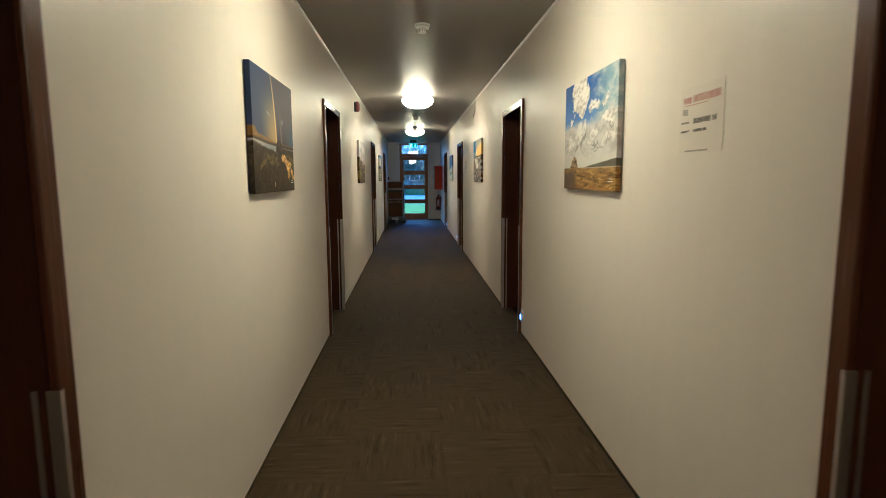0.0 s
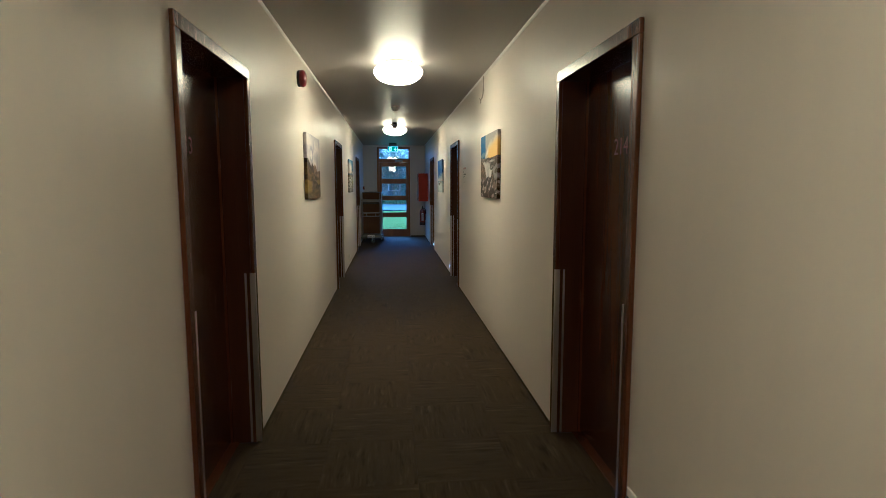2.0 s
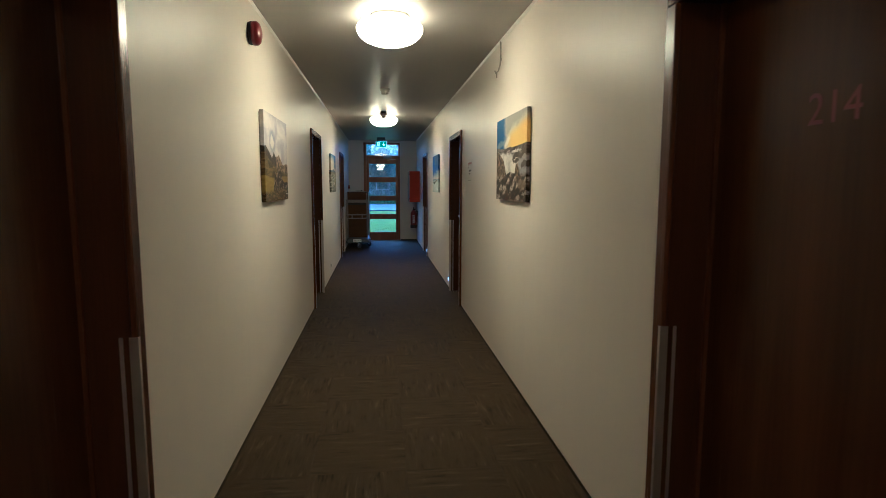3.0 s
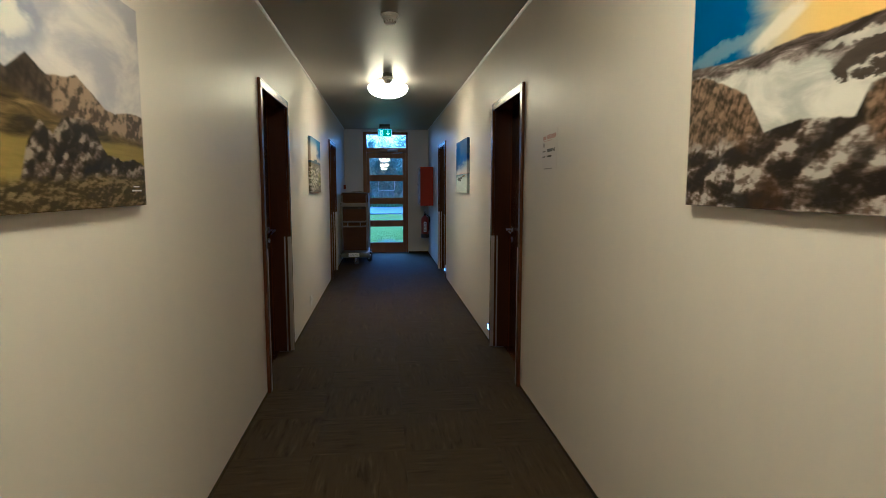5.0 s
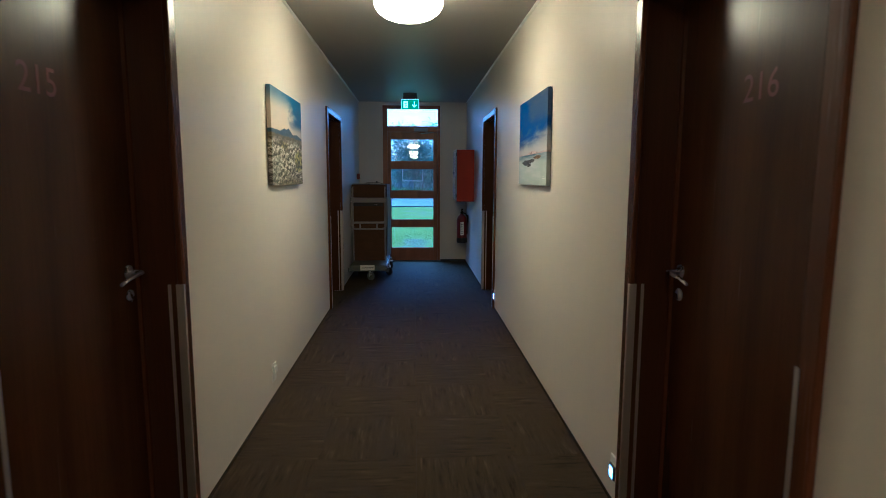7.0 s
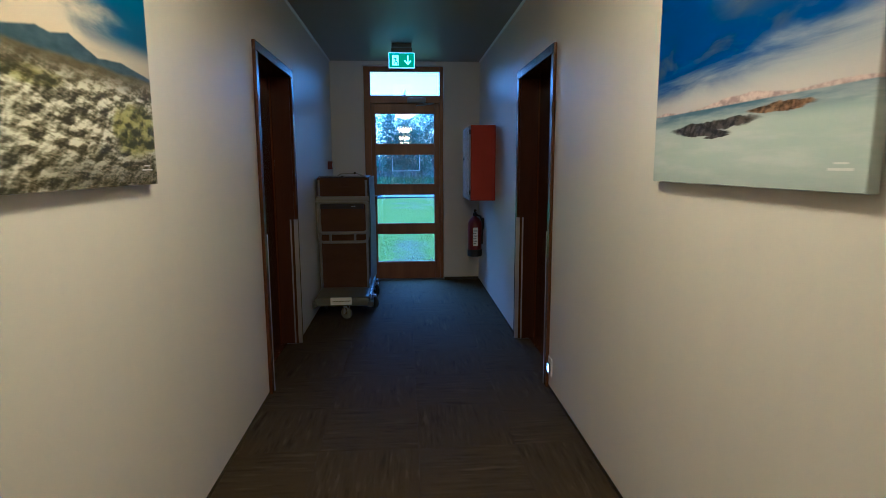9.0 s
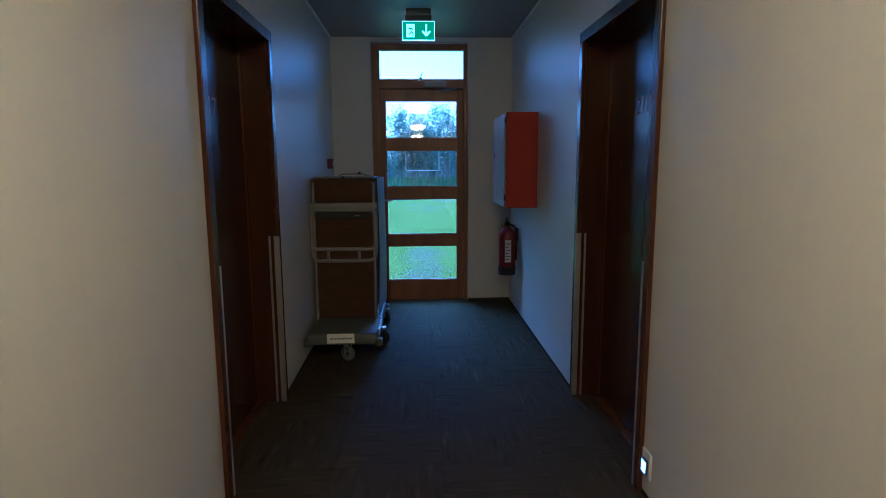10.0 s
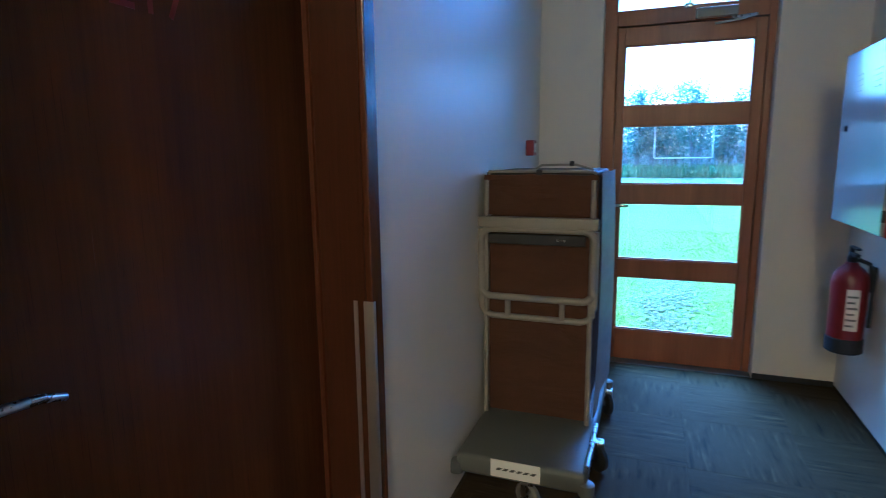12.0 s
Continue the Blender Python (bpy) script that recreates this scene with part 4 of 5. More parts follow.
def print_lichen():
    n = Nodes("print_lichen")
    u, v = uvs(n)
    p = n.join(u, n.math("MULTIPLY", v, 0.66))
    cl = n.noise(n.scaled(p, (1.4, 5, 1), rot=(0, 0, -0.45)), 1.6, 6, 0.55, 0.5)
    sky = n.mix(n.soft(n.math("ADD", n.math("ADD", n.math("MULTIPLY", cl, 0.8), n.math("MULTIPLY", u, 0.55)), n.math("MULTIPLY", v, 0.35)), 0.88, 1.12), (0.66, 0.61, 0.50), (0.085, 0.17, 0.32))
    sky = n.mix(n.math("MULTIPLY", n.soft(v, 0.78, 0.98), 0.8), sky, (0.10, 0.24, 0.44))
    sky = n.mix(n.math("MULTIPLY", n.soft(v, 0.72, 0.60), 0.8), sky, (0.68, 0.60, 0.46))
    far = ridge(n, u, n.ramp(u, [(0.0, 0.575), (0.25, 0.575), (0.38, 0.615), (0.44, 0.605), (0.52, 0.63), (0.66, 0.57), (0.80, 0.585), (1.0, 0.55)]), 0.014, 16.0, 2.0)
    c = n.mix(below(n, v, far, 0.006), sky, n.mix(n.noise(n.scaled(p, (1, 2, 1)), 16.0, 5), (0.05, 0.09, 0.14), (0.20, 0.25, 0.30)))
    persp = n.scaled(p, (1.0, 1.7, 1))
    blob, lit = relief(n, persp, 11.0, 5, 0.52, 0.0, 0.022)
    fine = relief(n, persp, 28.0, 4, 0.6, 0.0, 0.009)[1]
    lit = boulders(n, persp, 15.0, lit, 0.5)
    patch = n.noise(persp, 3.0, 4)
    tone = n.math("ADD", n.math("ADD", n.math("MULTIPLY", lit, 0.50), n.math("MULTIPLY", fine, 0.22)), n.math("MULTIPLY", patch, 0.40))
    field = n.ramp(tone, [(0.34, (0.070, 0.066, 0.034)), (0.48, (0.22, 0.205, 0.125)), (0.60, (0.46, 0.44, 0.33)), (0.76, (0.82, 0.80, 0.69))])
    cool = n.math("MULTIPLY", n.soft(u, 0.35, 0.0), n.soft(v, 0.40, 0.15))
    field = n.mix(n.math("MULTIPLY", cool, 0.5), field, n.mix(lit, (0.10, 0.11, 0.10), (0.44, 0.46, 0.44)))
    moss = most(n, blot(n, n.math("ADD", u, n.math("MULTIPLY", blob, 0.2)), v, 0.96, 0.27, 0.15, 0.13, 0, 0.5), n.math("MULTIPLY", blot(n, n.math("ADD", u, n.math("MULTIPLY", blob, 0.2)), v, 0.45, 0.43, 0.14, 0.035, 0, 0.6), 0.7))
    field = n.mix(n.math("MULTIPLY", moss, 0.85), field, n.mix(n.soft(lit, 0.2, 0.8), (0.07, 0.075, 0.012), (0.48, 0.46, 0.10)))
    field = n.mix(n.math("MULTIPLY", n.math("MULTIPLY", n.soft(v, 0.22, 0.02), n.soft(u, 0.2, 0.5)), 0.7), field, n.mix(fine, (0.03, 0.03, 0.015), (0.20, 0.18, 0.09)))
    field = n.mix(n.soft(v, 0.40, 0.54), field, n.mix(n.noise(n.scaled(p, (2, 9, 1)), 5.0, 5), (0.055, 0.060, 0.030), (0.34, 0.29, 0.16)))
    return finish(n, n.mix(below(n, v, n.math("ADD", 0.52, n.math("MULTIPLY", blob, 0.03))), c, field))


def print_sea():
    n = Nodes("print_sea")
    u, v = uvs(n)
    p = n.join(u, n.math("MULTIPLY", v, 0.66))
    cl = n.noise(n.scaled(p, (1.1, 7, 1), rot=(0, 0, 0.28)), 1.5, 6, 0.58, 0.5)
    cl2 = n.noise(n.scaled(p, (1.4, 4, 1), rot=(0, 0, 0.5)), 2.4, 5, 0.6, 0.5)
    lift = n.math("ADD", v, n.math("MULTIPLY", n.math("SUBTRACT", cl, 0.5), 0.5))
    sky = n.mix(n.soft(n.math("SUBTRACT", lift, n.math("MULTIPLY", u, 0.12)), 0.32, 0.58), (0.46, 0.48, 0.54), (0.045, 0.120, 0.40))
    sky = n.mix(n.math("MULTIPLY", n.soft(cl2, 0.50, 0.68), n.math("MULTIPLY", n.soft(v, 0.46, 0.64), 0.8)), sky, (0.16, 0.19, 0.29))
    sky = n.mix(n.math("MULTIPLY", n.soft(cl, 0.56, 0.78), 0.30), sky, (0.56, 0.58, 0.62))
    sky = n.mix(n.math("MULTIPLY", n.soft(v, 0.50, 0.37), 0.75), sky, (0.64, 0.60, 0.58))
    sky = n.mix(n.math("MULTIPLY", n.math("MULTIPLY", n.soft(v, 0.58, 0.82), n.soft(n.math("ADD", u, n.math("MULTIPLY", cl2, 0.6)), 0.45, 0.85)), 0.7), sky, (0.14, 0.17, 0.25))
    hills = ridge(n, u, n.ramp(u, [(0.0, 0.358), (0.08, 0.368), (0.20, 0.352), (0.34, 0.362), (0.45, 0.383), (0.60, 0.388), (0.74, 0.362), (0.84, 0.366), (0.92, 0.372), (1.0, 0.364)]), 0.014, 18.0, 3.0)
    c = n.mix(below(n, v, hills, 0.005), sky, n.mix(relief(n, p, 24.0, 5, 0.65)[1], (0.44, 0.36, 0.36), (0.68, 0.58, 0.55)))
    sea = n.mix(n.soft(v, 0.36, 0.25), (0.13, 0.21, 0.33), (0.56, 0.61, 0.60))
    sea = n.mix(n.math("MULTIPLY", n.soft(n.noise(n.scaled(p, (1, 7, 1)), 3.0, 5), 0.4, 0.65), 0.45), sea, (0.70, 0.70, 0.70))
    sea = n.mix(n.math("MULTIPLY", n.soft(v, 0.12, 0.0), 0.35), sea, (0.40, 0.43, 0.44))
    c = n.mix(below(n, v, 0.352, 0.004), c, sea)
    wob = n.math("MULTIPLY", n.math("SUBTRACT", n.noise(n.scaled(p, (1, 2.4, 1)), 12.0, 6, 0.62), 0.5), 0.045)
    vw = n.math("ADD", v, wob)
    stone = relief(n, p, 26.0, 5, 0.65)[1]
    isle = most(n, blot(n, u, vw, 0.38, 0.272, 0.24, 0.024, 2), blot(n, u, vw, 0.34, 0.243, 0.15, 0.016, -3), blot(n, u, vw, 0.42, 0.222, 0.07, 0.008, 4))
    c = n.mix(isle, c, n.mix(stone, (0.016, 0.018, 0.022), (0.17, 0.15, 0.13)))
    c = n.mix(blot(n, u, vw, 0.70, 0.312, 0.13, 0.017, 1), c, n.mix(stone, (0.07, 0.04, 0.02), (0.36, 0.26, 0.14)))
    return finish(n, c)


def canvas_print(sign, near, top, material, label, w=0.930, tilt=0.0):
    """A stretched canvas on the wall. Local x to the viewer's right, y into the wall; the origin at the middle of its back."""
    h, t = 0.618, 0.032
    m = pose(sign * (HALF - 0.0005), near + w / 2, top - h / 2, 0, tilt, -90 * sign)
    d = thing("canvas_print", m, label, "picture", "canvas prints along the corridor")
    bm = bmesh.new()
    box(bm, -w / 2, w / 2, -t, -0.004, -h / 2, h / 2, bevel=0.0022)
    uv = bm.loops.layers.uv.new("UVMap")
    for f in bm.faces:
        for lp in f.loops:
            x, z = lp.vert.co.x / w + 0.5, lp.vert.co.z / h + 0.5
            back = (lp.vert.co.y + t) / w
            if abs(f.normal.x) > 0.7:
                x = back if f.normal.x < 0 else 1 - back
            if abs(f.normal.z) > 0.7:
                z = back if f.normal.z < 0 else 1 - back
            lp[uv].uv = (min(max(x, 0.002), 0.998), min(max(z, 0.002), 0.998))
    part("canvas", bm, material, d)
    part("stretcher_bar", boxes((-w / 2 + 0.012, w / 2 - 0.012, -0.004, 0.0, -h / 2 + 0.012, h / 2 - 0.012)), M_BLACK, d)
    bm = boxes((w / 2 - 0.105, w / 2 - 0.035, -t - 0.0006, -t + 0.0002, -h / 2 + 0.045, -h / 2 + 0.050), (w / 2 - 0.090, w / 2 - 0.050, -t - 0.0006, -t + 0.0002, -h / 2 + 0.058, -h / 2 + 0.062))
    part("caption", bm, M_CAPTION, d, "tiny white printed caption")


canvas_print(-1, 3.690, 1.974, print_rainbow(), "canvas print of a rainbow over dark rocky land", 0.90)
canvas_print(1, 3.627, 1.975, print_clouds(), "canvas print of white clouds over a golden plain", 0.905)
canvas_print(-1, 9.145, 1.968, print_mountain(), "canvas print of brown mountains and a dark crag")
canvas_print(1, 8.842, 1.975, print_river(), "canvas print of a rocky river below a yellow sky")
canvas_print(-1, 14.402, 1.962, print_lichen(), "canvas print of pale lichen field below blue mountains")
canvas_print(1, 14.378, 1.962, print_sea(), "canvas print of dark islets in a misty blue sea")


# ---- notices ----
def notice(y, z):
    """A sheet in a clear sleeve, taped up."""
    d = thing("wall_notice", pose(HALF - 0.0005, y, z, 0, 0, -90), "white printed notice sheet taped flat to the wall", "notice", "room notices")
    bm = boxes((-0.1485, 0.1485, -0.0016, -0.0006, -0.1175, 0.1175), bevel=0.0003)
    part("sheet", bm, M_SHEET, d)

    def bar(x0, x1, z0, z1, mat, bits):
        bm = bmesh.new()
        rnd = random.Random(int(1000 * (x0 + z0 + 5)))
        x = x0
        step = (x1 - x0) / bits
        for _ in range(bits):
            box(bm, x, x + step * rnd.uniform(0.55, 0.90), -0.0021, -0.0013, z0 + rnd.uniform(0, 0.12) * (z1 - z0), z1 - rnd.uniform(0, 0.12) * (z1 - z0))
            x += step
        part("text_line", bm, mat, d)

    bar(-0.125, -0.062, 0.060, 0.084, M_INKRED, 7)
    bar(-0.052, 0.128, 0.060, 0.088, M_INKRED, 19)
    bar(-0.120, 0.128, 0.052, 0.055, M_INKRED, 1)
    bar(-0.125, -0.088, 0.018, 0.044, M_INKGREY, 3)
    bar(-0.135, -0.072, -0.010, -0.003, M_INK, 7)
    bar(-0.045, 0.070, -0.014, 0.006, M_INK, 14)
    bar(0.080, 0.108, -0.014, 0.006, M_INK, 3)
    bar(-0.135, -0.072, -0.042, -0.034, M_INK, 7)
    bar(-0.045, 0.045, -0.044, -0.032, M_INK, 13)
    part("tape", boxes((-0.10, 0.06, -0.0021, -0.0013, -0.112, -0.106)), M_CABLE, d, "strip of tape")


notice(2.915, 1.628)
notice(11.335, 1.628)


# ---- small fittings ----
def wall_socket(sign, y, z, lit):
    d = thing("night_light" if lit else "wall_socket", pose(sign * HALF, y, z, 0, 0, -90 * sign),
              "white low wall fitting with a glowing square" if lit else "small white wall socket low on the wall", "night light" if lit else "socket", "low wall fittings")
    part("plate", boxes((-0.041, 0.041, -0.011, -0.0005, -0.058, 0.058), bevel=0.004), M_WHITE, d)
    if lit:
        part("rim", boxes((-0.027, 0.027, -0.020, -0.0105, -0.040, 0.024), bevel=0.003), M_GREYPL, d, "dark rim")
        part("lens", boxes((-0.017, 0.017, -0.0225, -0.0195, -0.032, 0.014), bevel=0.001), M_NIGHT, d, "glowing pale blue lens")
    else:
        part("cover", boxes((-0.026, 0.026, -0.024, -0.0105, -0.005, 0.042), bevel=0.006), M_WHITE, d)


wall_socket(1, 5.955, 0.165, True)
wall_socket(1, 13.075, 0.145, True)
wall_socket(1, 16.715, 0.135, True)
wall_socket(-1, 14.36, 0.150, False)


def fire_sounder():
    d = thing("fire_sounder", pose(-HALF, 8.96, 2.405, 0, 0, 90), "round red fire alarm sounder high on the wall", "fire alarm")
    bm = bmesh.new()
    lathe(bm, [(0.066, 0.0), (0.070, -0.012), (0.070, -0.022)], 32, "y")
    part("base", bm, M_BLACK, d, "", True)
    bm = bmesh.new()
    lathe(bm, [(0.068, -0.022), (0.073, -0.028), (0.073, -0.050), (0.060, -0.066), (0.033, -0.075), (0.010, -0.077)], 32, "y")
    part("bell", bm, M_REDPL, d, "", True)


fire_sounder()

bm = bmesh.new()
tube(bm, [(HALF - 0.006, 9.80, 2.615), (HALF - 0.010, 9.78, 2.56), (HALF - 0.012, 9.765, 2.50), (HALF - 0.014, 9.775, 2.43), (HALF - 0.02, 9.81, 2.385), (HALF - 0.03, 9.86, 2.375), (HALF - 0.03, 9.90, 2.40)], 0.006, 8)
tube(bm, [(HALF - 0.025, 9.85, 2.378), (HALF - 0.02, 9.88, 2.345)], 0.005, 8)
lathe(bm, [(0.011, 0.0), (0.011, -0.006)], 12, "x", (HALF - 0.0005, 9.79, 2.47))
tagged(part("cable_hook", bm, M_CABLE, None, "", True), "pale grey curved cable hanging by the ceiling edge", "cable")


def call_point():
    d = thing("call_point", pose(-HALF, 19.87, 1.405, 0, 0, 90), "small red fire alarm call point on the wall", "call point")
    part("housing", boxes((-0.045, 0.045, -0.048, -0.0005, -0.045, 0.045), bevel=0.006), M_REDPL, d)
    part("push_plate", boxes((-0.026, 0.026, -0.050, -0.047, -0.026, 0.026), bevel=0.001), M_WHITE, d, "white push plate")


call_point()


def smoke_detector(y, box_depth=0.0):
    """box_depth: the height of the surface box between it and the ceiling."""
    d = thing("smoke_detector", pose(-0.018, y, CEIL - box_depth), "round white smoke detector on the ceiling", "smoke detector", "smoke detectors")
    if box_depth:
        bm = bmesh.new()
        lathe(bm, [(0.050, box_depth - 0.0005), (0.052, 0.004), (0.052, 0.0)], 32)
        part("mounting_box", bm, M_GREYPL, d, "round grey mounting box", True)
    bm = bmesh.new()
    lathe(bm, [(0.060, -0.0005), (0.062, -0.014), (0.056, -0.020)], 32)
    part("base", bm, M_WHITE, d, "", True)
    bm = bmesh.new()
    lathe(bm, [(0.050, -0.020), (0.052, -0.034), (0.046, -0.040), (0.040, -0.043), (0.036, -0.062), (0.028, -0.068), (0.010, -0.070)], 32)
    part("sensor_head", bm, M_WHITE, d, "", True)
    bm = bmesh.new()
    for k in range(12):
        a = 2 * math.pi * k / 12
        tube(bm, [(0.041 * math.cos(a), 0.041 * math.sin(a), -0.046), (0.0375 * math.cos(a), 0.0375 * math.sin(a), -0.060)], 0.0025, 5)
    part("vent_ring", bm, M_GREYPL, d, "dark vent slots")


for y, box_depth in ((5.55, 0.0), (12.23, 0.0), (14.30, 0.038)):
    smoke_detector(y, box_depth)


def ceiling_lamp(y):
    d = thing("ceiling_lamp", pose(-0.012, y, CEIL), "lit round opal glass ceiling lamp", "ceiling lamp", "ceiling lamps")
    bm = bmesh.new()
    lathe(bm, [(0.130, -0.0005), (0.140, -0.010), (0.140, -0.034), (0.132, -0.038)], 48)
    part("base", bm, M_WHITE, d, "", True)
    bm = bmesh.new()
    lathe(bm, [(0.128, -0.039), (0.186, -0.043), (0.218, -0.058), (0.229, -0.082), (0.225, -0.106), (0.205, -0.138), (0.167, -0.166), (0.116, -0.186), (0.060, -0.197), (0.006, -0.200)], 48)
    part("glass_shade", bm, M_DOME, d, "glowing opal glass shade", True)
    for k in range(3):
        a = radians(90 + 120 * k)
        bm = bmesh.new()
        tube(bm, [(0.137 * math.cos(a), 0.137 * math.sin(a), -0.028), (0.222 * math.cos(a), 0.222 * math.sin(a), -0.046), (0.235 * math.cos(a), 0.235 * math.sin(a), -0.074), (0.231 * math.cos(a), 0.231 * math.sin(a), -0.086)], 0.005, 8)
        part("clip", bm, M_STEEL, d, "small steel clip", True)


for y in LAMPS:
    ceiling_lamp(y)


def exit_sign():
    d = thing("exit_sign", pose(-0.038, 19.28, CEIL), "lit green and white emergency exit sign below the ceiling", "exit sign")
    part("ceiling_bracket", boxes((-0.10, 0.10, -0.045, 0.045, -0.045, -0.0005), bevel=0.006), M_GREYPL, d, "grey ceiling housing")
    part("stem", boxes((-0.105, 0.105, -0.008, 0.008, -0.095, -0.044)), M_GREYPL, d)
    part("panel", boxes((-0.132, 0.132, -0.010, 0.010, -0.240, -0.088), bevel=0.003), M_EXITW, d, "glowing white edge")
    part("green_field", boxes((-0.124, 0.124, -0.0120, -0.0095, -0.232, -0.096)), M_EXITG, d, "glowing green field")
    part("door_symbol", boxes((-0.098, -0.030, -0.0135, -0.0115, -0.216, -0.112)), M_EXITW, d, "white door shape")
    bm = bmesh.new()
    for p in ([(-0.078, -0.014, -0.196), (-0.060, -0.014, -0.176), (-0.062, -0.014, -0.150)], [(-0.062, -0.014, -0.170), (-0.044, -0.014, -0.186), (-0.046, -0.014, -0.206)], [(-0.080, -0.014, -0.152), (-0.062, -0.014, -0.146), (-0.044, -0.014, -0.158)]):
        tube(bm, p, 0.0042, 6)
    part("symbol_strokes", bm, M_EXITG, d, "plain green strokes")
    bm = bmesh.new()
    box(bm, 0.054, 0.070, -0.0135, -0.0115, -0.200, -0.114)
    for q in (0.030, 0.094):
        tube(bm, [(q, -0.0125, -0.166), (0.062, -0.0125, -0.204)], 0.0085, 6)
    part("arrow", bm, M_EXITW, d, "white down arrow")


exit_sign()


# ---- red wall cabinet and extinguisher ----
def wall_cabinet():
    d = thing("wall_cabinet", pose(HALF - 0.001, 19.30, 1.045, 0, 0, -90), "red steel wall cabinet with a glossy pale door", "cabinet")
    w, t, h = 0.31, 0.25, 0.75
    part("body", boxes((-w, w, -t, 0.0, 0.0, h), bevel=0.006), M_RED, d)
    bm = boxes((-w + 0.004, w - 0.004, -t - 0.016, -t - 0.001, 0.006, h - 0.006), bevel=0.004)
    door = part("door", bm, M_CABW, d, "glossy pale grey door")
    for k in range(4):
        for s in (-0.11, 0.11):
            part("vent_slot", boxes((s - 0.035, s + 0.035, -t - 0.0185, -t - 0.0158, h - 0.115 - 0.022 * k, h - 0.109 - 0.022 * k), bevel=0.001), M_CABW, door)
    bm = bmesh.new()
    lathe(bm, [(0.014, -t - 0.014), (0.014, -t - 0.022), (0.010, -t - 0.025)], 16, "y", (-0.215, 0, 0.42))
    part("lock", bm, M_BLACK, door, "black lock", True)
    for z in (0.06, h - 0.09):
        bm = bmesh.new()
        lathe(bm, [(0.008, 0.0), (0.008, 0.045)], 12, "z", (w - 0.003, -t - 0.010, z))
        part("hinge", bm, M_BLACK, door, "dark hinge", True)


wall_cabinet()


def extinguisher():
    d = thing("fire_extinguisher", Matrix.Translation((HALF - 0.106, 19.80, 0.35)) @ Matrix.Diagonal((1, 1, 1.06, 1)), "red fire extinguisher hung on the wall", "fire extinguisher")
    bm = bmesh.new()
    lathe(bm, [(0.070, 0.07), (0.080, 0.075), (0.081, 0.34), (0.076, 0.375), (0.058, 0.405), (0.034, 0.425), (0.026, 0.44)], 32)
    part("cylinder", bm, M_REDPL, d, "", True)
    bm = bmesh.new()
    lathe(bm, [(0.076, 0.0), (0.084, 0.006), (0.084, 0.070), (0.080, 0.0745)], 32)
    part("foot_ring", bm, M_BLACK, d, "black plastic foot", True)
    bm = bmesh.new()
    for k in range(6):
        a0, a1 = radians(248 + 7 * k), radians(255 + 7 * k)
        q = [bm.verts.new((0.0825 * math.cos(a), 0.0825 * math.sin(a), z)) for a, z in ((a0, 0.12), (a1, 0.12), (a1, 0.32), (a0, 0.32))]
        bm.faces.new(q)
    bmesh.ops.remove_doubles(bm, verts=bm.verts[:], dist=0.0005)
    bmesh.ops.solidify(bm, geom=bm.faces[:], thickness=0.0006)
    label = part("label", bm, M_PAPER, d, "white printed label", True)
    for k in range(6):
        bm = bmesh.new()
        a0, a1 = radians(252), radians(252 + (33 if k % 2 else 24))
        for j in range(4):
            b0, b1 = a0 + (a1 - a0) * j / 4, a0 + (a1 - a0) * (j + 0.85) / 4
            bm.faces.new([bm.verts.new((0.0838 * math.cos(a), 0.0838 * math.sin(a), z)) for a, z in ((b0, 0.14 + 0.028 * k), (b1, 0.14 + 0.028 * k), (b1, 0.150 + 0.028 * k), (b0, 0.150 + 0.028 * k))])
        part("text_line", bm, M_INK, label)
    bm = bmesh.new()
    lathe(bm, [(0.022, 0.44), (0.024, 0.46), (0.018, 0.475)], 16)
    box(bm, -0.012, 0.012, -0.075, 0.03, 0.472, 0.486, bevel=0.003)
    box(bm, -0.011, 0.011, -0.085, 0.02, 0.505, 0.516, bevel=0.003)
    box(bm, -0.010, 0.010, 0.005, 0.03, 0.475, 0.515, bevel=0.003)
    part("valve_lever", bm, M_BLACK, d, "black valve levers")
    bm = bmesh.new()
    tube(bm, [(0.02, -0.02, 0.455), (0.06, -0.05, 0.44), (0.082, -0.058, 0.38), (0.080, -0.060, 0.25), (0.078, -0.060, 0.14)], 0.010, 8)
    part("hose", bm, M_BLACK, d, "black hose", True)
    part("wall_hook", boxes((0.078, 0.1055, -0.02, 0.02, 0.30, 0.42), bevel=0.003), M_BLACK, d)


extinguisher()


# ---- service trolley ----
def cloth(name, colour, rough=0.75):
    n = Nodes(name)
    co = n.coords()
    weave = n.noise(n.scaled(co, (500, 500, 500)), 1.0, 1)
    fold = n.noise(n.scaled(co, (3, 3, 9)), 1.4, 4, 0.6, 0.6)
    # the dips of the folds are coloured darker, crease shade added to the bump
    n.set(Base_Color=n.mix(fold, tuple(c * 0.7 for c in colour), tuple(c * 1.25 for c in colour)), Roughness=rough, Specular_IOR_Level=0.3 if rough > 0.6 else 0.6)
    n.bump(n.math("ADD", n.math("MULTIPLY", weave, 0.12), fold), 0.7, 0.02)
    return n.mat


M_BAG = cloth("brown_canvas", (0.076, 0.034, 0.009))
M_SIDE = cloth("grey_vinyl", (0.46, 0.44, 0.41), 0.45)


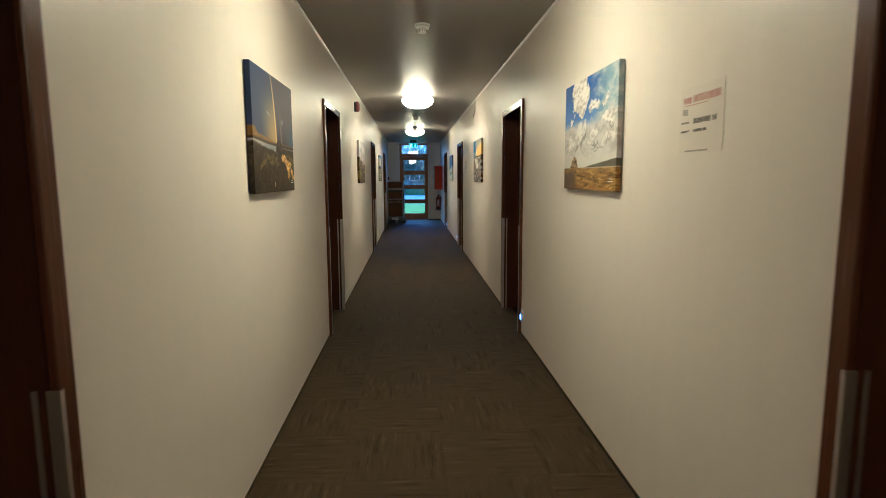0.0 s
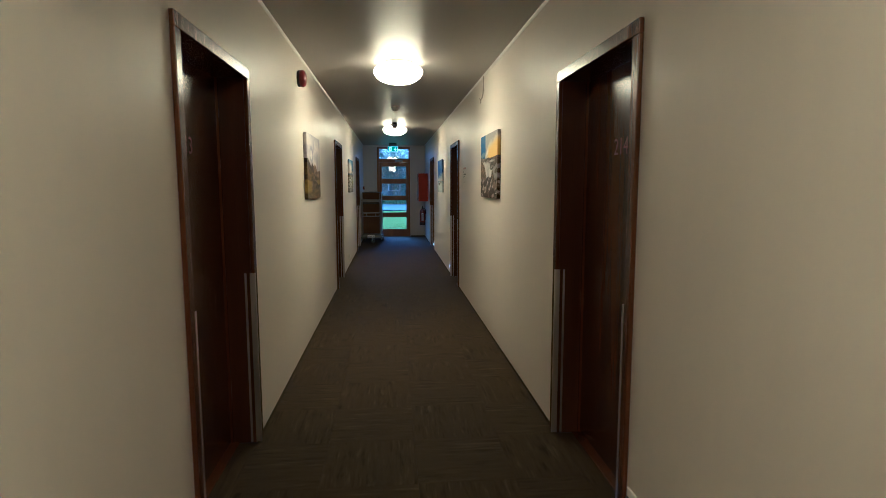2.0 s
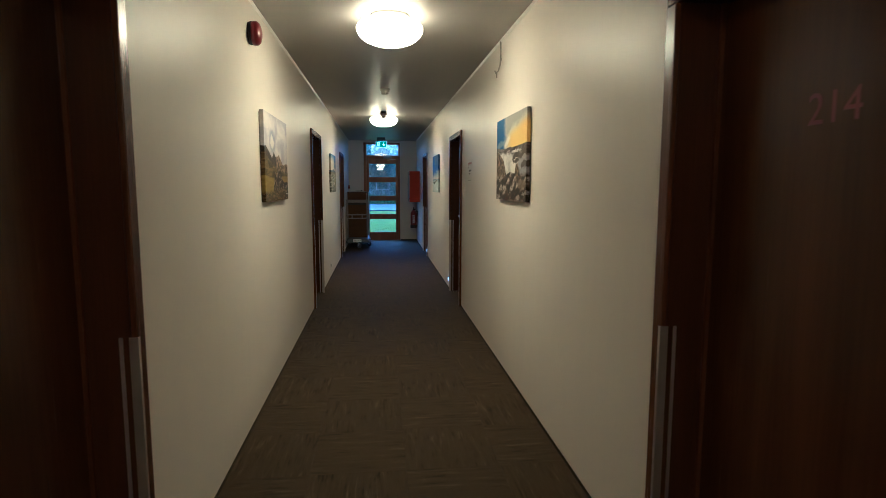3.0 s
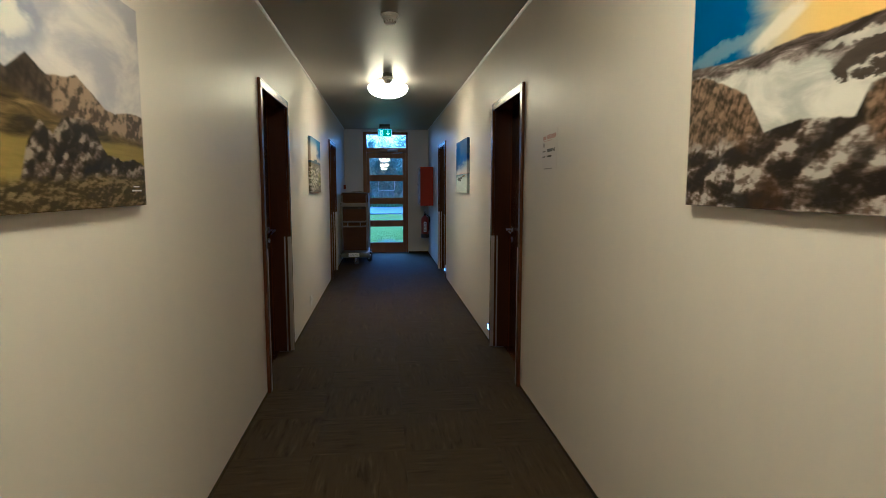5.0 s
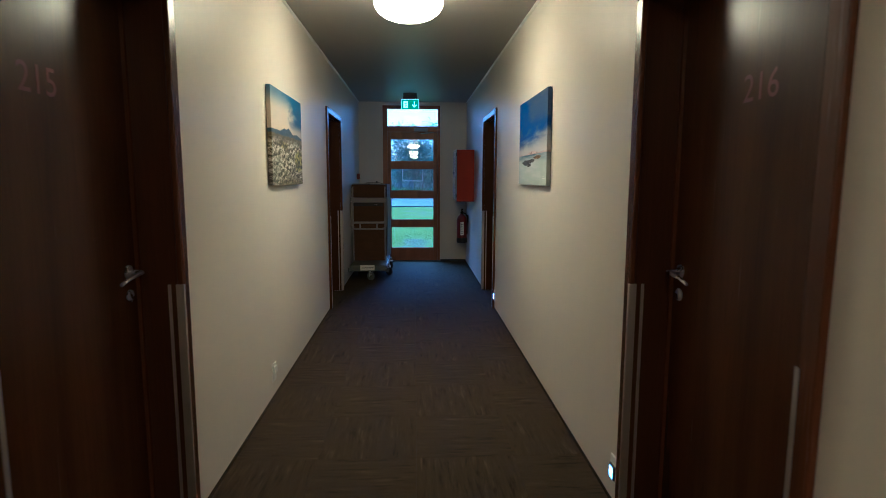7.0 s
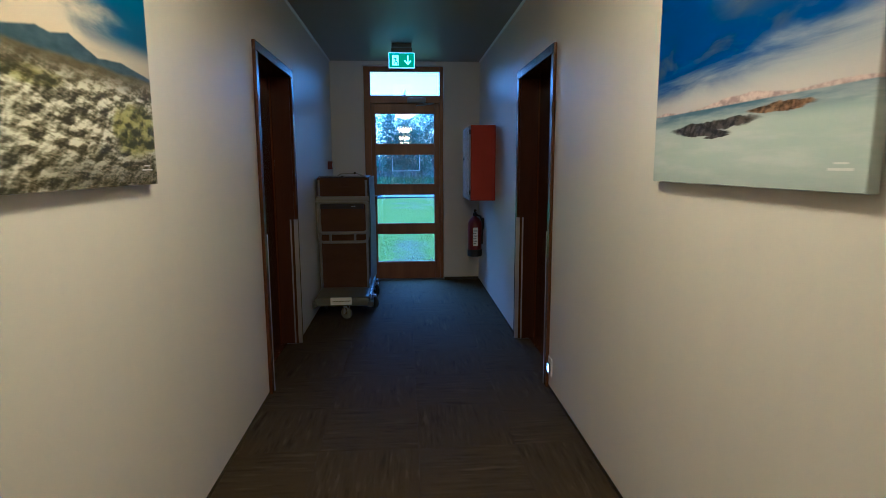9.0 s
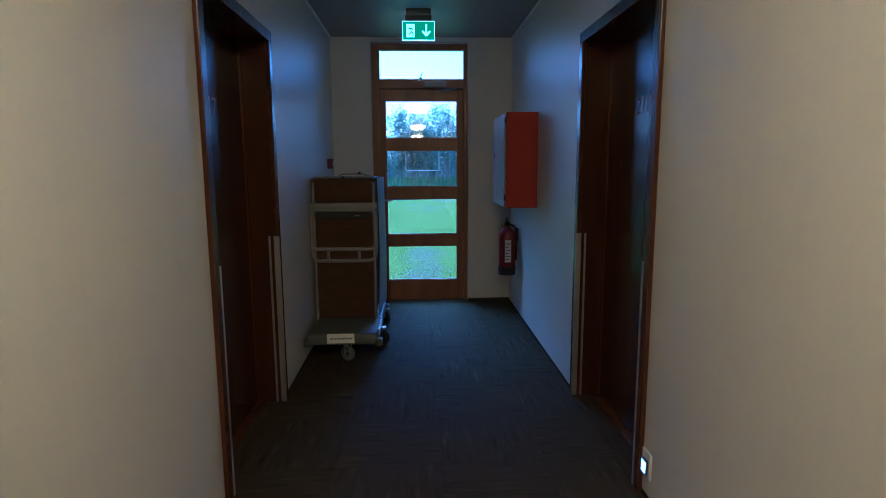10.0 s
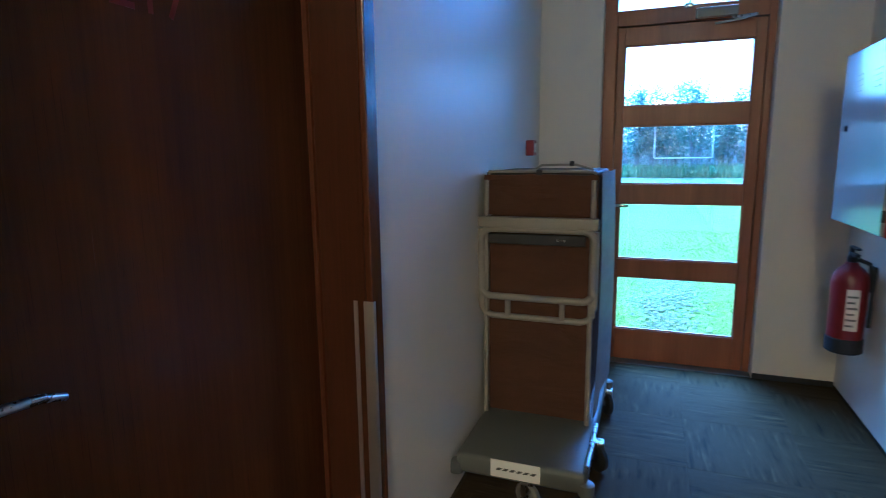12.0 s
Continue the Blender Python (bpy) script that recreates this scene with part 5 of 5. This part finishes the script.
def soft_box(bm, x0, x1, y0, y1, z0, z1, bulge, seed, n=10):
    """A filled cloth bag: a box with bellied, creased sides."""
    r = bmesh.ops.create_cube(bm, size=1.0)["verts"]
    bmesh.ops.subdivide_edges(bm, edges=list({e for v in r for e in v.link_edges}), cuts=n, use_grid_fill=True)
    for v in bm.verts:
        x, y, z = v.co * 2
        ex, ey = (1 - x * x), (1 - y * y)
        crease = noise.noise(Vector((x * 1.7 + seed, y * 1.7, z * 5))) * 0.018
        px = x0 + (x + 1) / 2 * (x1 - x0) + (math.copysign(1, x) * bulge * ey * (1 - z * z) if abs(x) > 0.99 else 0)
        py = y0 + (y + 1) / 2 * (y1 - y0) + (math.copysign(1, y) * (bulge * ex * (1 - z ** 4) + crease) if abs(y) > 0.99 else 0)
        v.co = Vector((px, py, z0 + (z + 1) / 2 * (z1 - z0) + crease * 0.5))


def caster(parent, x, y, r, turn, dark, name="caster"):
    c = part(name, boxes((x - 0.026, x + 0.026, y - 0.026, y + 0.026, FLOOR + 2 * r - 0.002, 0.122), bevel=0.004), M_STEEL, parent, "steel swivel caster")
    bm = bmesh.new()
    ax = Matrix.Rotation(radians(turn), 4, "Z")
    lathe(bm, [(r * 0.35, -0.016), (r * 0.86, -0.016), (r, -0.009), (r, 0.009), (r * 0.86, 0.016), (r * 0.35, 0.016)], 28, "x")
    bm.transform(Matrix.Translation((x, y, FLOOR + r)) @ ax)
    part("wheel", bm, M_BLACK if dark else M_TYRE, c, "rubber wheel", True)
    bm = bmesh.new()
    for s in (-1, 1):
        box(bm, s * 0.020 - 0.002, s * 0.020 + 0.002, -0.020, 0.020, -0.006, r * 1.0 + 0.004)
    box(bm, -0.022, 0.022, -0.020, 0.020, r + 0.002, r + 0.008)
    bm.transform(Matrix.Translation((x, y, FLOOR + r)) @ ax)
    part("fork", bm, M_STEEL, c, "steel fork")


def trolley():
    d = thing("service_trolley", pose(-0.625, 18.46, 0.0), "brown housekeeping trolley with grey plastic base on casters", "trolley")
    x0, x1 = -0.245, 0.268
    # moulded base with a sloping front deck
    bm = bmesh.new()
    box(bm, x0, x1, 0.0, 1.06, 0.108, 0.196, bevel=0.022, seg=3)
    part("base", bm, M_GREYPL, d, "grey moulded plastic base", True)
    part("deck_rim", boxes((x1 - 0.010, x1 + 0.006, 0.03, 0.40, 0.17, 0.215), bevel=0.004), M_STEEL, d, "shiny metal edge rail")
    lab = part("label_plate", boxes((-0.098, 0.097, -0.004, 0.002, 0.125, 0.196), bevel=0.002), M_WHITE, d, "white maker's label plate")
    bm = bmesh.new()
    for k in range(6):
        xx = -0.078 + 0.027 * k
        v = [bm.verts.new((a, -0.0048, b)) for a, b in ((xx, 0.155), (xx + 0.017, 0.155), (xx + 0.029, 0.166), (xx + 0.012, 0.166))]
        bm.faces.new(v)
    bmesh.ops.solidify(bm, geom=bm.faces[:], thickness=0.0007)
    part("label_mark", bm, M_INK, lab, "dark slanted mark")
    caster(d, 0.042, 0.050, 0.056, 62, False)
    for xx, yy, turn in ((x1 + 0.006, 0.42, 48), (x1 + 0.004, 1.00, 30), (x0 + 0.05, 0.42, 8), (x0 + 0.05, 1.00, 8)):
        caster(d, xx, yy, 0.062, turn, True)
    # corner bumpers
    for xx, yy in ((x1, 0.02), (x1, 1.04), (x0, 0.02), (x0, 1.04)):
        bm = bmesh.new()
        lathe(bm, [(0.020, 0.10), (0.030, 0.105), (0.030, 0.150), (0.020, 0.156)], 20, "z", (xx, yy, 0))
        part("bumper", bm, M_GREYPL, d, "", True)
    # uprights and top frame
    for xx in (x0 + 0.015, x1 - 0.042):
        for yy in (0.40, 1.02):
            bm = bmesh.new()
            tube(bm, [(xx, yy, 0.19), (xx, yy, 0.70), (xx, yy, 1.262)], 0.011, 10)
            part("upright", bm, M_BEIGEPL, d, "beige tube upright", True)
    bm = bmesh.new()
    soft_box(bm, x0 + 0.024, x1 - 0.052, 0.425, 1.00, 0.20, 1.105, 0.014, 1.0)
    part("laundry_bag", bm, M_BAG, d, "brown cloth bag", True)
    bm = bmesh.new()
    soft_box(bm, x0 - 0.002, x1 - 0.026, 0.425, 1.02, 1.108, 1.282, 0.008, 5.0, 6)
    part("top_bag", bm, M_BAG, d, "brown cloth top tray", True)
    part("lid", boxes((x0 + 0.005, x1 - 0.032, 0.44, 1.01, 1.279, 1.296), bevel=0.005), M_BLACK, d, "black lid")
    bm = bmesh.new()
    tube(bm, [(x0 + 0.02, 0.43, 1.286), (x0 + 0.02, 0.425, 1.297), (-0.05, 0.42, 1.299), (0.10, 0.42, 1.298), (x1 - 0.052, 0.425, 1.296), (x1 - 0.037, 0.44, 1.286)], 0.007, 8)
    part("top_rail", bm, M_BEIGEPL, d, "pale tubular rail", True)
    bm = bmesh.new()
    tube(bm, [(x0 + 0.16, 0.72, 1.294), (x0 + 0.20, 0.70, 1.318), (x0 + 0.36, 0.70, 1.320), (x0 + 0.44, 0.72, 1.294)], 0.006, 8)
    part("lid_handle", bm, M_BEIGEPL, d, "pale tubular handle", True)
    for q in ((-0.015, 0.010, 0.408, 0.428, 1.282, 1.306), (0.085, 0.105, 0.69, 0.71, 1.314, 1.336)):
        part("clasp", boxes(q, bevel=0.003), M_BLACK, d, "small black clasp")
    # pale side panel facing the passage
    bm = bmesh.new()
    cols, rows = 16, 10
    grid = [[bm.verts.new((x1 - 0.020 + 0.026 * i / cols + 0.006 * math.sin(9 * i / cols + 2 * j / rows) + 0.010 * math.sin(3.1 * j / rows), 0.42 + 0.62 * i / cols, 0.215 + 1.075 * j / rows)) for i in range(cols + 1)] for j in range(rows + 1)]
    for j in range(rows):
        for i in range(cols):
            bm.faces.new((grid[j][i], grid[j][i + 1], grid[j + 1][i + 1], grid[j + 1][i]))
    bmesh.ops.solidify(bm, geom=bm.faces[:], thickness=0.012)
    part("side_panel", bm, M_SIDE, d, "grey vinyl side panel", True)
    for k, zz in enumerate((0.33, 0.46, 0.80, 1.22)):
        bm = bmesh.new()
        lathe(bm, [(0.009, 0.0), (0.009, 0.008), (0.005, 0.012)], 12, "x", (x1 - 0.002, 0.90 + 0.03 * (k % 2), zz))
        part("snap_button", bm, M_STEEL, d, "steel snap button", True)
    # hinged front holder: header, inner loop, outer loop and struts
    fy = 0.390
    part("front_header", boxes((x0 - 0.018, x1 - 0.016, fy - 0.018, fy + 0.020, 1.058, 1.106), bevel=0.008), M_BEIGEPL, d, "beige plastic header bar", True)
    bm = bmesh.new()
    tube(bm, rounded(x0 - 0.004, x1 - 0.034, 0.750, 1.052, 0.045, fy), 0.016, 10, True)
    part("inner_loop", bm, M_BEIGEPL, d, "beige plastic loop", True)
    bm = bmesh.new()
    pts = [(x0 - 0.008, fy + 0.012, 1.05), (x0 - 0.008, fy + 0.012, 0.72), (x0 - 0.002, fy + 0.012, 0.690), (x0 + 0.014, fy + 0.012, 0.668), (x0 + 0.045, fy + 0.012, 0.658), (x1 - 0.083, fy + 0.012, 0.658), (x1 - 0.051, fy + 0.012, 0.668), (x1 - 0.034, fy + 0.012, 0.690), (x1 - 0.028, fy + 0.012, 0.72), (x1 - 0.028, fy + 0.012, 1.05)]
    tube(bm, pts, 0.0145, 10)
    part("outer_loop", bm, M_BEIGEPL, d, "beige plastic loop", True)
    for xx in (x0 + 0.115, x1 - 0.160):
        part("strut", boxes((xx - 0.011, xx + 0.011, fy - 0.006, fy + 0.016, 0.660, 0.748), bevel=0.005), M_BEIGEPL, d)
    # a solid black bar stands for the shade in the gap below the header
    bm = boxes((x0 + 0.02, x1 - 0.07, fy + 0.006, fy + 0.024, 0.985, 1.030), bevel=0.004)
    part("slot_shade", bm, M_BLACK, d, "black bar standing for the shaded opening below the header")
    part("metal_tag", boxes((0.08, 0.115, fy - 0.002, fy + 0.006, 1.004, 1.012), bevel=0.001), M_STEEL, d, "shiny metal tag")


trolley()

# ---- outside ----
def grass_ground():
    n = Nodes("lawn_ground")
    co = n.coords()
    s = n.split(co)
    blot, fine = n.noise(co, 0.35, 4), n.noise(co, 30.0, 3)
    lawn = n.mix(n.math("ADD", n.math("MULTIPLY", blot, 0.6), n.math("MULTIPLY", fine, 0.4)), (0.140, 0.165, 0.021), (0.220, 0.242, 0.036))
    wob = n.math("MULTIPLY", n.math("SUBTRACT", n.noise(co, 1.1, 4), 0.5), 1.5)
    path = n.soft(n.math("ABSOLUTE", n.math("ADD", n.math("SUBTRACT", s[0], 0.05), wob)), 0.42, 0.0)
    path = n.math("MULTIPLY", path, n.soft(s[1], 27.0, 23.5))
    stones = n.ramp(n.voronoi(co, 26.0), [(0.0, (0.30, 0.285, 0.13)), (0.35, (0.25, 0.24, 0.10)), (0.7, (0.18, 0.185, 0.05))])
    c = n.mix(path, lawn, stones)
    dry = n.math("MULTIPLY", n.soft(s[1], 33.0, 36.0), n.soft(n.noise(co, 0.5, 4), 0.5, 0.62))
    c = n.mix(n.math("MULTIPLY", dry, 0.6), c, (0.20, 0.18, 0.10))
    n.set(Base_Color=c, Roughness=0.95, Specular_IOR_Level=0.05)
    n.bump(n.math("ADD", fine, n.math("MULTIPLY", n.voronoi(co, 26.0), n.math("MULTIPLY", path, 2.0))), 0.8, 0.05)
    return n.mat


GROUND = -0.20
bm = bmesh.new()
xs = [-900, -200, -40, -12, -6, -3, -1.5, 1.5, 3, 6, 12, 40, 200, 900]
ys = [NORTH + 0.30, 22, 24, 27, 31, 36, 42, 50, 60, 80, 150, 400, 1500]
grid = [[bm.verts.new((x, y, GROUND + (0.05 * noise.noise(Vector((x * 0.3, y * 0.3, 0))) if 21 < y < 60 and abs(x) < 20 else 0))) for x in xs] for y in ys]
for j in range(len(ys) - 1):
    for i in range(len(xs) - 1):
        bm.faces.new((grid[j][i], grid[j][i + 1], grid[j + 1][i + 1], grid[j + 1][i]))
back = [bm.verts.new((x, -900, GROUND)) for x in (-900, 900)]
for a, b in (((-900, -1.23), (-900, NORTH + 0.30)), ((1.23, 900), (-900, NORTH + 0.30))):
    bm.faces.new([bm.verts.new(q) for q in ((a[0], b[0], GROUND), (a[1], b[0], GROUND), (a[1], b[1], GROUND), (a[0], b[1], GROUND))])
bmesh.ops.delete(bm, geom=back, context="VERTS")
tagged(part("ground", bm, grass_ground()), "mown green lawn with a worn gravel path at the door", "ground", kind="structure")

M_ROAD = plain("wet_asphalt", (0.060, 0.062, 0.056), 0.55, 0.0, 0.25, 3.0, 0.1, 0.35)
bm = bmesh.new()
box(bm, -120, 120, 41.0, 51.8, GROUND - 0.2, GROUND + 0.07, bevel=0.04)
tagged(part("road", bm, M_ROAD), "narrow grey asphalt road beyond the lawn", "road", kind="structure")

M_LEAF = foliage("birch_leaves", (0.13, 0.19, 0.13), (0.30, 0.37, 0.27))
M_WEED = foliage("tall_weeds", (0.12, 0.17, 0.06), (0.30, 0.35, 0.16))
M_BLADE = foliage("grass_blades", (0.140, 0.165, 0.021), (0.225, 0.246, 0.038))
M_BARK = plain("grey_bark", (0.25, 0.235, 0.21), 0.85, 0.0, 0.4, 5.0, 0.3)
M_STEM = plain("pale_stems", (0.44, 0.44, 0.42), 0.85, 0.0, 0.35, 5.0)
M_STONE = foliage("gravel_stones", (0.19, 0.18, 0.085), (0.32, 0.30, 0.16), 0.0)


def tree_meshes(seed, height):
    """A slim several-stemmed tree: tapered stems and limbs, and a crown of many small leaves."""
    rnd = random.Random(seed)
    wood_bm = bmesh.new()
    tips = []
    for s in range(rnd.randint(3, 5)):
        a, lean = rnd.uniform(0, 6.28), rnd.uniform(0.05, 0.22)
        h = height * rnd.uniform(0.7, 1.0)
        pts, rad = [], []
        for k in range(7):
            f = k / 6
            pts.append((math.cos(a) * lean * h * f + 0.12 * math.sin(4 * f + s), math.sin(a) * lean * h * f + 0.12 * math.cos(3 * f + s), -0.1 + h * f))
            rad.append(0.075 * (1 - 0.9 * f) * height / 6)
        tube(wood_bm, pts, rad, 6)
        for k in range(12):
            f = rnd.uniform(0.22, 0.97)
            i = min(5, int(f * 6))
            p = Vector(pts[i]).lerp(Vector(pts[i + 1]), f * 6 - i)
            b = rnd.uniform(0, 6.28)
            length = height * rnd.uniform(0.10, 0.22) * (1.15 - f)
            q = p + Vector((math.cos(b) * length, math.sin(b) * length, length * rnd.uniform(0.5, 1.3)))
            tube(wood_bm, [p, p.lerp(q, 0.5) + Vector((0, 0, -0.03)), q], [0.022, 0.014, 0.005], 5)
            tips += [(p.lerp(q, w), 0.20 + 0.14 * rnd.random()) for w in (0.45, 0.75, 1.0)]
        tips.append((Vector(pts[-1]), 0.25))
    verts, faces = [], []
    for p, r in tips:
        for _ in range(22):
            c = p + Vector((rnd.gauss(0, r), rnd.gauss(0, r), rnd.gauss(0, r * 0.9)))
            d = Vector((rnd.uniform(-1, 1), rnd.uniform(-1, 1), rnd.uniform(-0.6, 0.9))).normalized()
            e = d.cross(Vector((rnd.uniform(-1, 1), rnd.uniform(-1, 1), rnd.uniform(-1, 1)))).normalized()
            size = rnd.uniform(0.05, 0.10)
            i = len(verts)
            verts += [c - d * size, c + e * size * 0.5, c + d * size, c - e * size * 0.5]
            faces.append((i, i + 1, i + 2, i + 3))
    me = bpy.data.meshes.new("crown")
    me.from_pydata(verts, [], faces)
    me.materials.append(M_LEAF)
    return mesh_of("trunk", wood_bm, M_BARK, True), me


KINDS = [tree_meshes(s, h) for s, h in ((11, 5.6), (23, 5.2), (37, 5.9))]
rnd = random.Random(5)
spots = [(-12 + 1.05 * k + rnd.uniform(-0.4, 0.4), 56.5 + rnd.uniform(-1.2, 2.4)) for k in range(26)]
for k, (x, y) in enumerate(spots):
    trunk_me, crown_me = KINDS[k % 3]
    s = rnd.uniform(0.92, 1.16)
    t = thing("tree", Matrix.Translation((x, y, GROUND)) @ Matrix.Rotation(rnd.uniform(0, 6.28), 4, "Z") @ Matrix.Diagonal((s, s, s, 1)), "slim leafy green tree in a row beyond the road", "tree", "row of trees")
    for nm, me in (("trunk", trunk_me), ("crown", crown_me)):
        o = new(nm, me)
        o.parent = t


def strewn(name, count, place, shape, material, label, category, seed):
    """Many small blades, leaves or stones as one joined mesh."""
    rnd = random.Random(seed)
    verts, faces = [], []
    for _ in range(count):
        p = place(rnd)
        if p is None:
            continue
        v, f = shape(rnd, p)
        i = len(verts)
        verts += v
        faces += [tuple(i + q for q in ff) for ff in f]
    me = bpy.data.meshes.new(name)
    me.from_pydata(verts, [], faces)
    me.materials.append(material)
    return tagged(new(name, me), label, category, kind="stuff")


def blade(height, width):
    def make(rnd, p):
        a, h, w = rnd.uniform(0, 6.28), height * rnd.uniform(0.5, 1.3), width * rnd.uniform(0.6, 1.3)
        lean = Vector((rnd.uniform(-0.5, 0.5), rnd.uniform(-0.5, 0.5), 1)) * h
        s = Vector((math.cos(a), math.sin(a), 0)) * w
        return [p - s, p + s, p + lean * 0.6 + s * 0.6, p + lean, p + lean * 0.6 - s * 0.6], [(0, 1, 2, 4), (4, 2, 3)]
    return make


def pebble(rnd, p):
    r = rnd.uniform(0.008, 0.028)
    v = [p + Vector((r * math.cos(a) * rnd.uniform(0.8, 1.2), r * math.sin(a) * rnd.uniform(0.8, 1.2), 0.0)) for a in (0, 1.26, 2.51, 3.77, 5.03)]
    return v + [p + Vector((rnd.uniform(-0.3, 0.3) * r, rnd.uniform(-0.3, 0.3) * r, r * 0.7))], [(0, 1, 5), (1, 2, 5), (2, 3, 5), (3, 4, 5), (4, 0, 5)]


def near_lawn(rnd):
    x, y = rnd.uniform(-2.4, 3.2), 20.7 + 8.0 * rnd.random() ** 1.6
    edge = abs(x - 0.05) + 0.5 * noise.noise(Vector((x * 1.2, y * 1.2, 3)))
    if y < 26 and edge < 0.22 and rnd.random() < 0.72:
        return None
    return Vector((x, y, GROUND - 0.005))


def on_path(rnd):
    y = 20.65 + 4.6 * rnd.random()
    return Vector((0.05 + rnd.gauss(0, 0.19), y, GROUND + 0.005))


strewn("lawn_grass", 26000, near_lawn, blade(0.030, 0.004), M_BLADE, "short green grass blades on the lawn", "grass", 3)
strewn("path_gravel", 900, on_path, pebble, M_STONE, "loose grey gravel on the worn path", "gravel", 4)
strewn("road_weeds", 9000, lambda r: Vector((r.uniform(-12, 14), 52.0 + 4.5 * r.random(), GROUND)), blade(0.75, 0.035), M_WEED, "tall green weeds beyond the road", "weeds", 6)
strewn("thicket", 3200, lambda r: Vector((r.uniform(-16, 18), 58.0 + 5.0 * r.random(), GROUND)), blade(2.9, 0.05), M_STEM, "dense pale upright stems behind the trees", "thicket", 8)
strewn("thicket_leaves", 11000, lambda r: Vector((r.uniform(-16, 18), 57.5 + 5.5 * r.random(), GROUND + 3.4 * r.random() ** 0.8)), blade(0.16, 0.05), M_LEAF, "dense leaves of the thicket behind the trees", "thicket", 9)
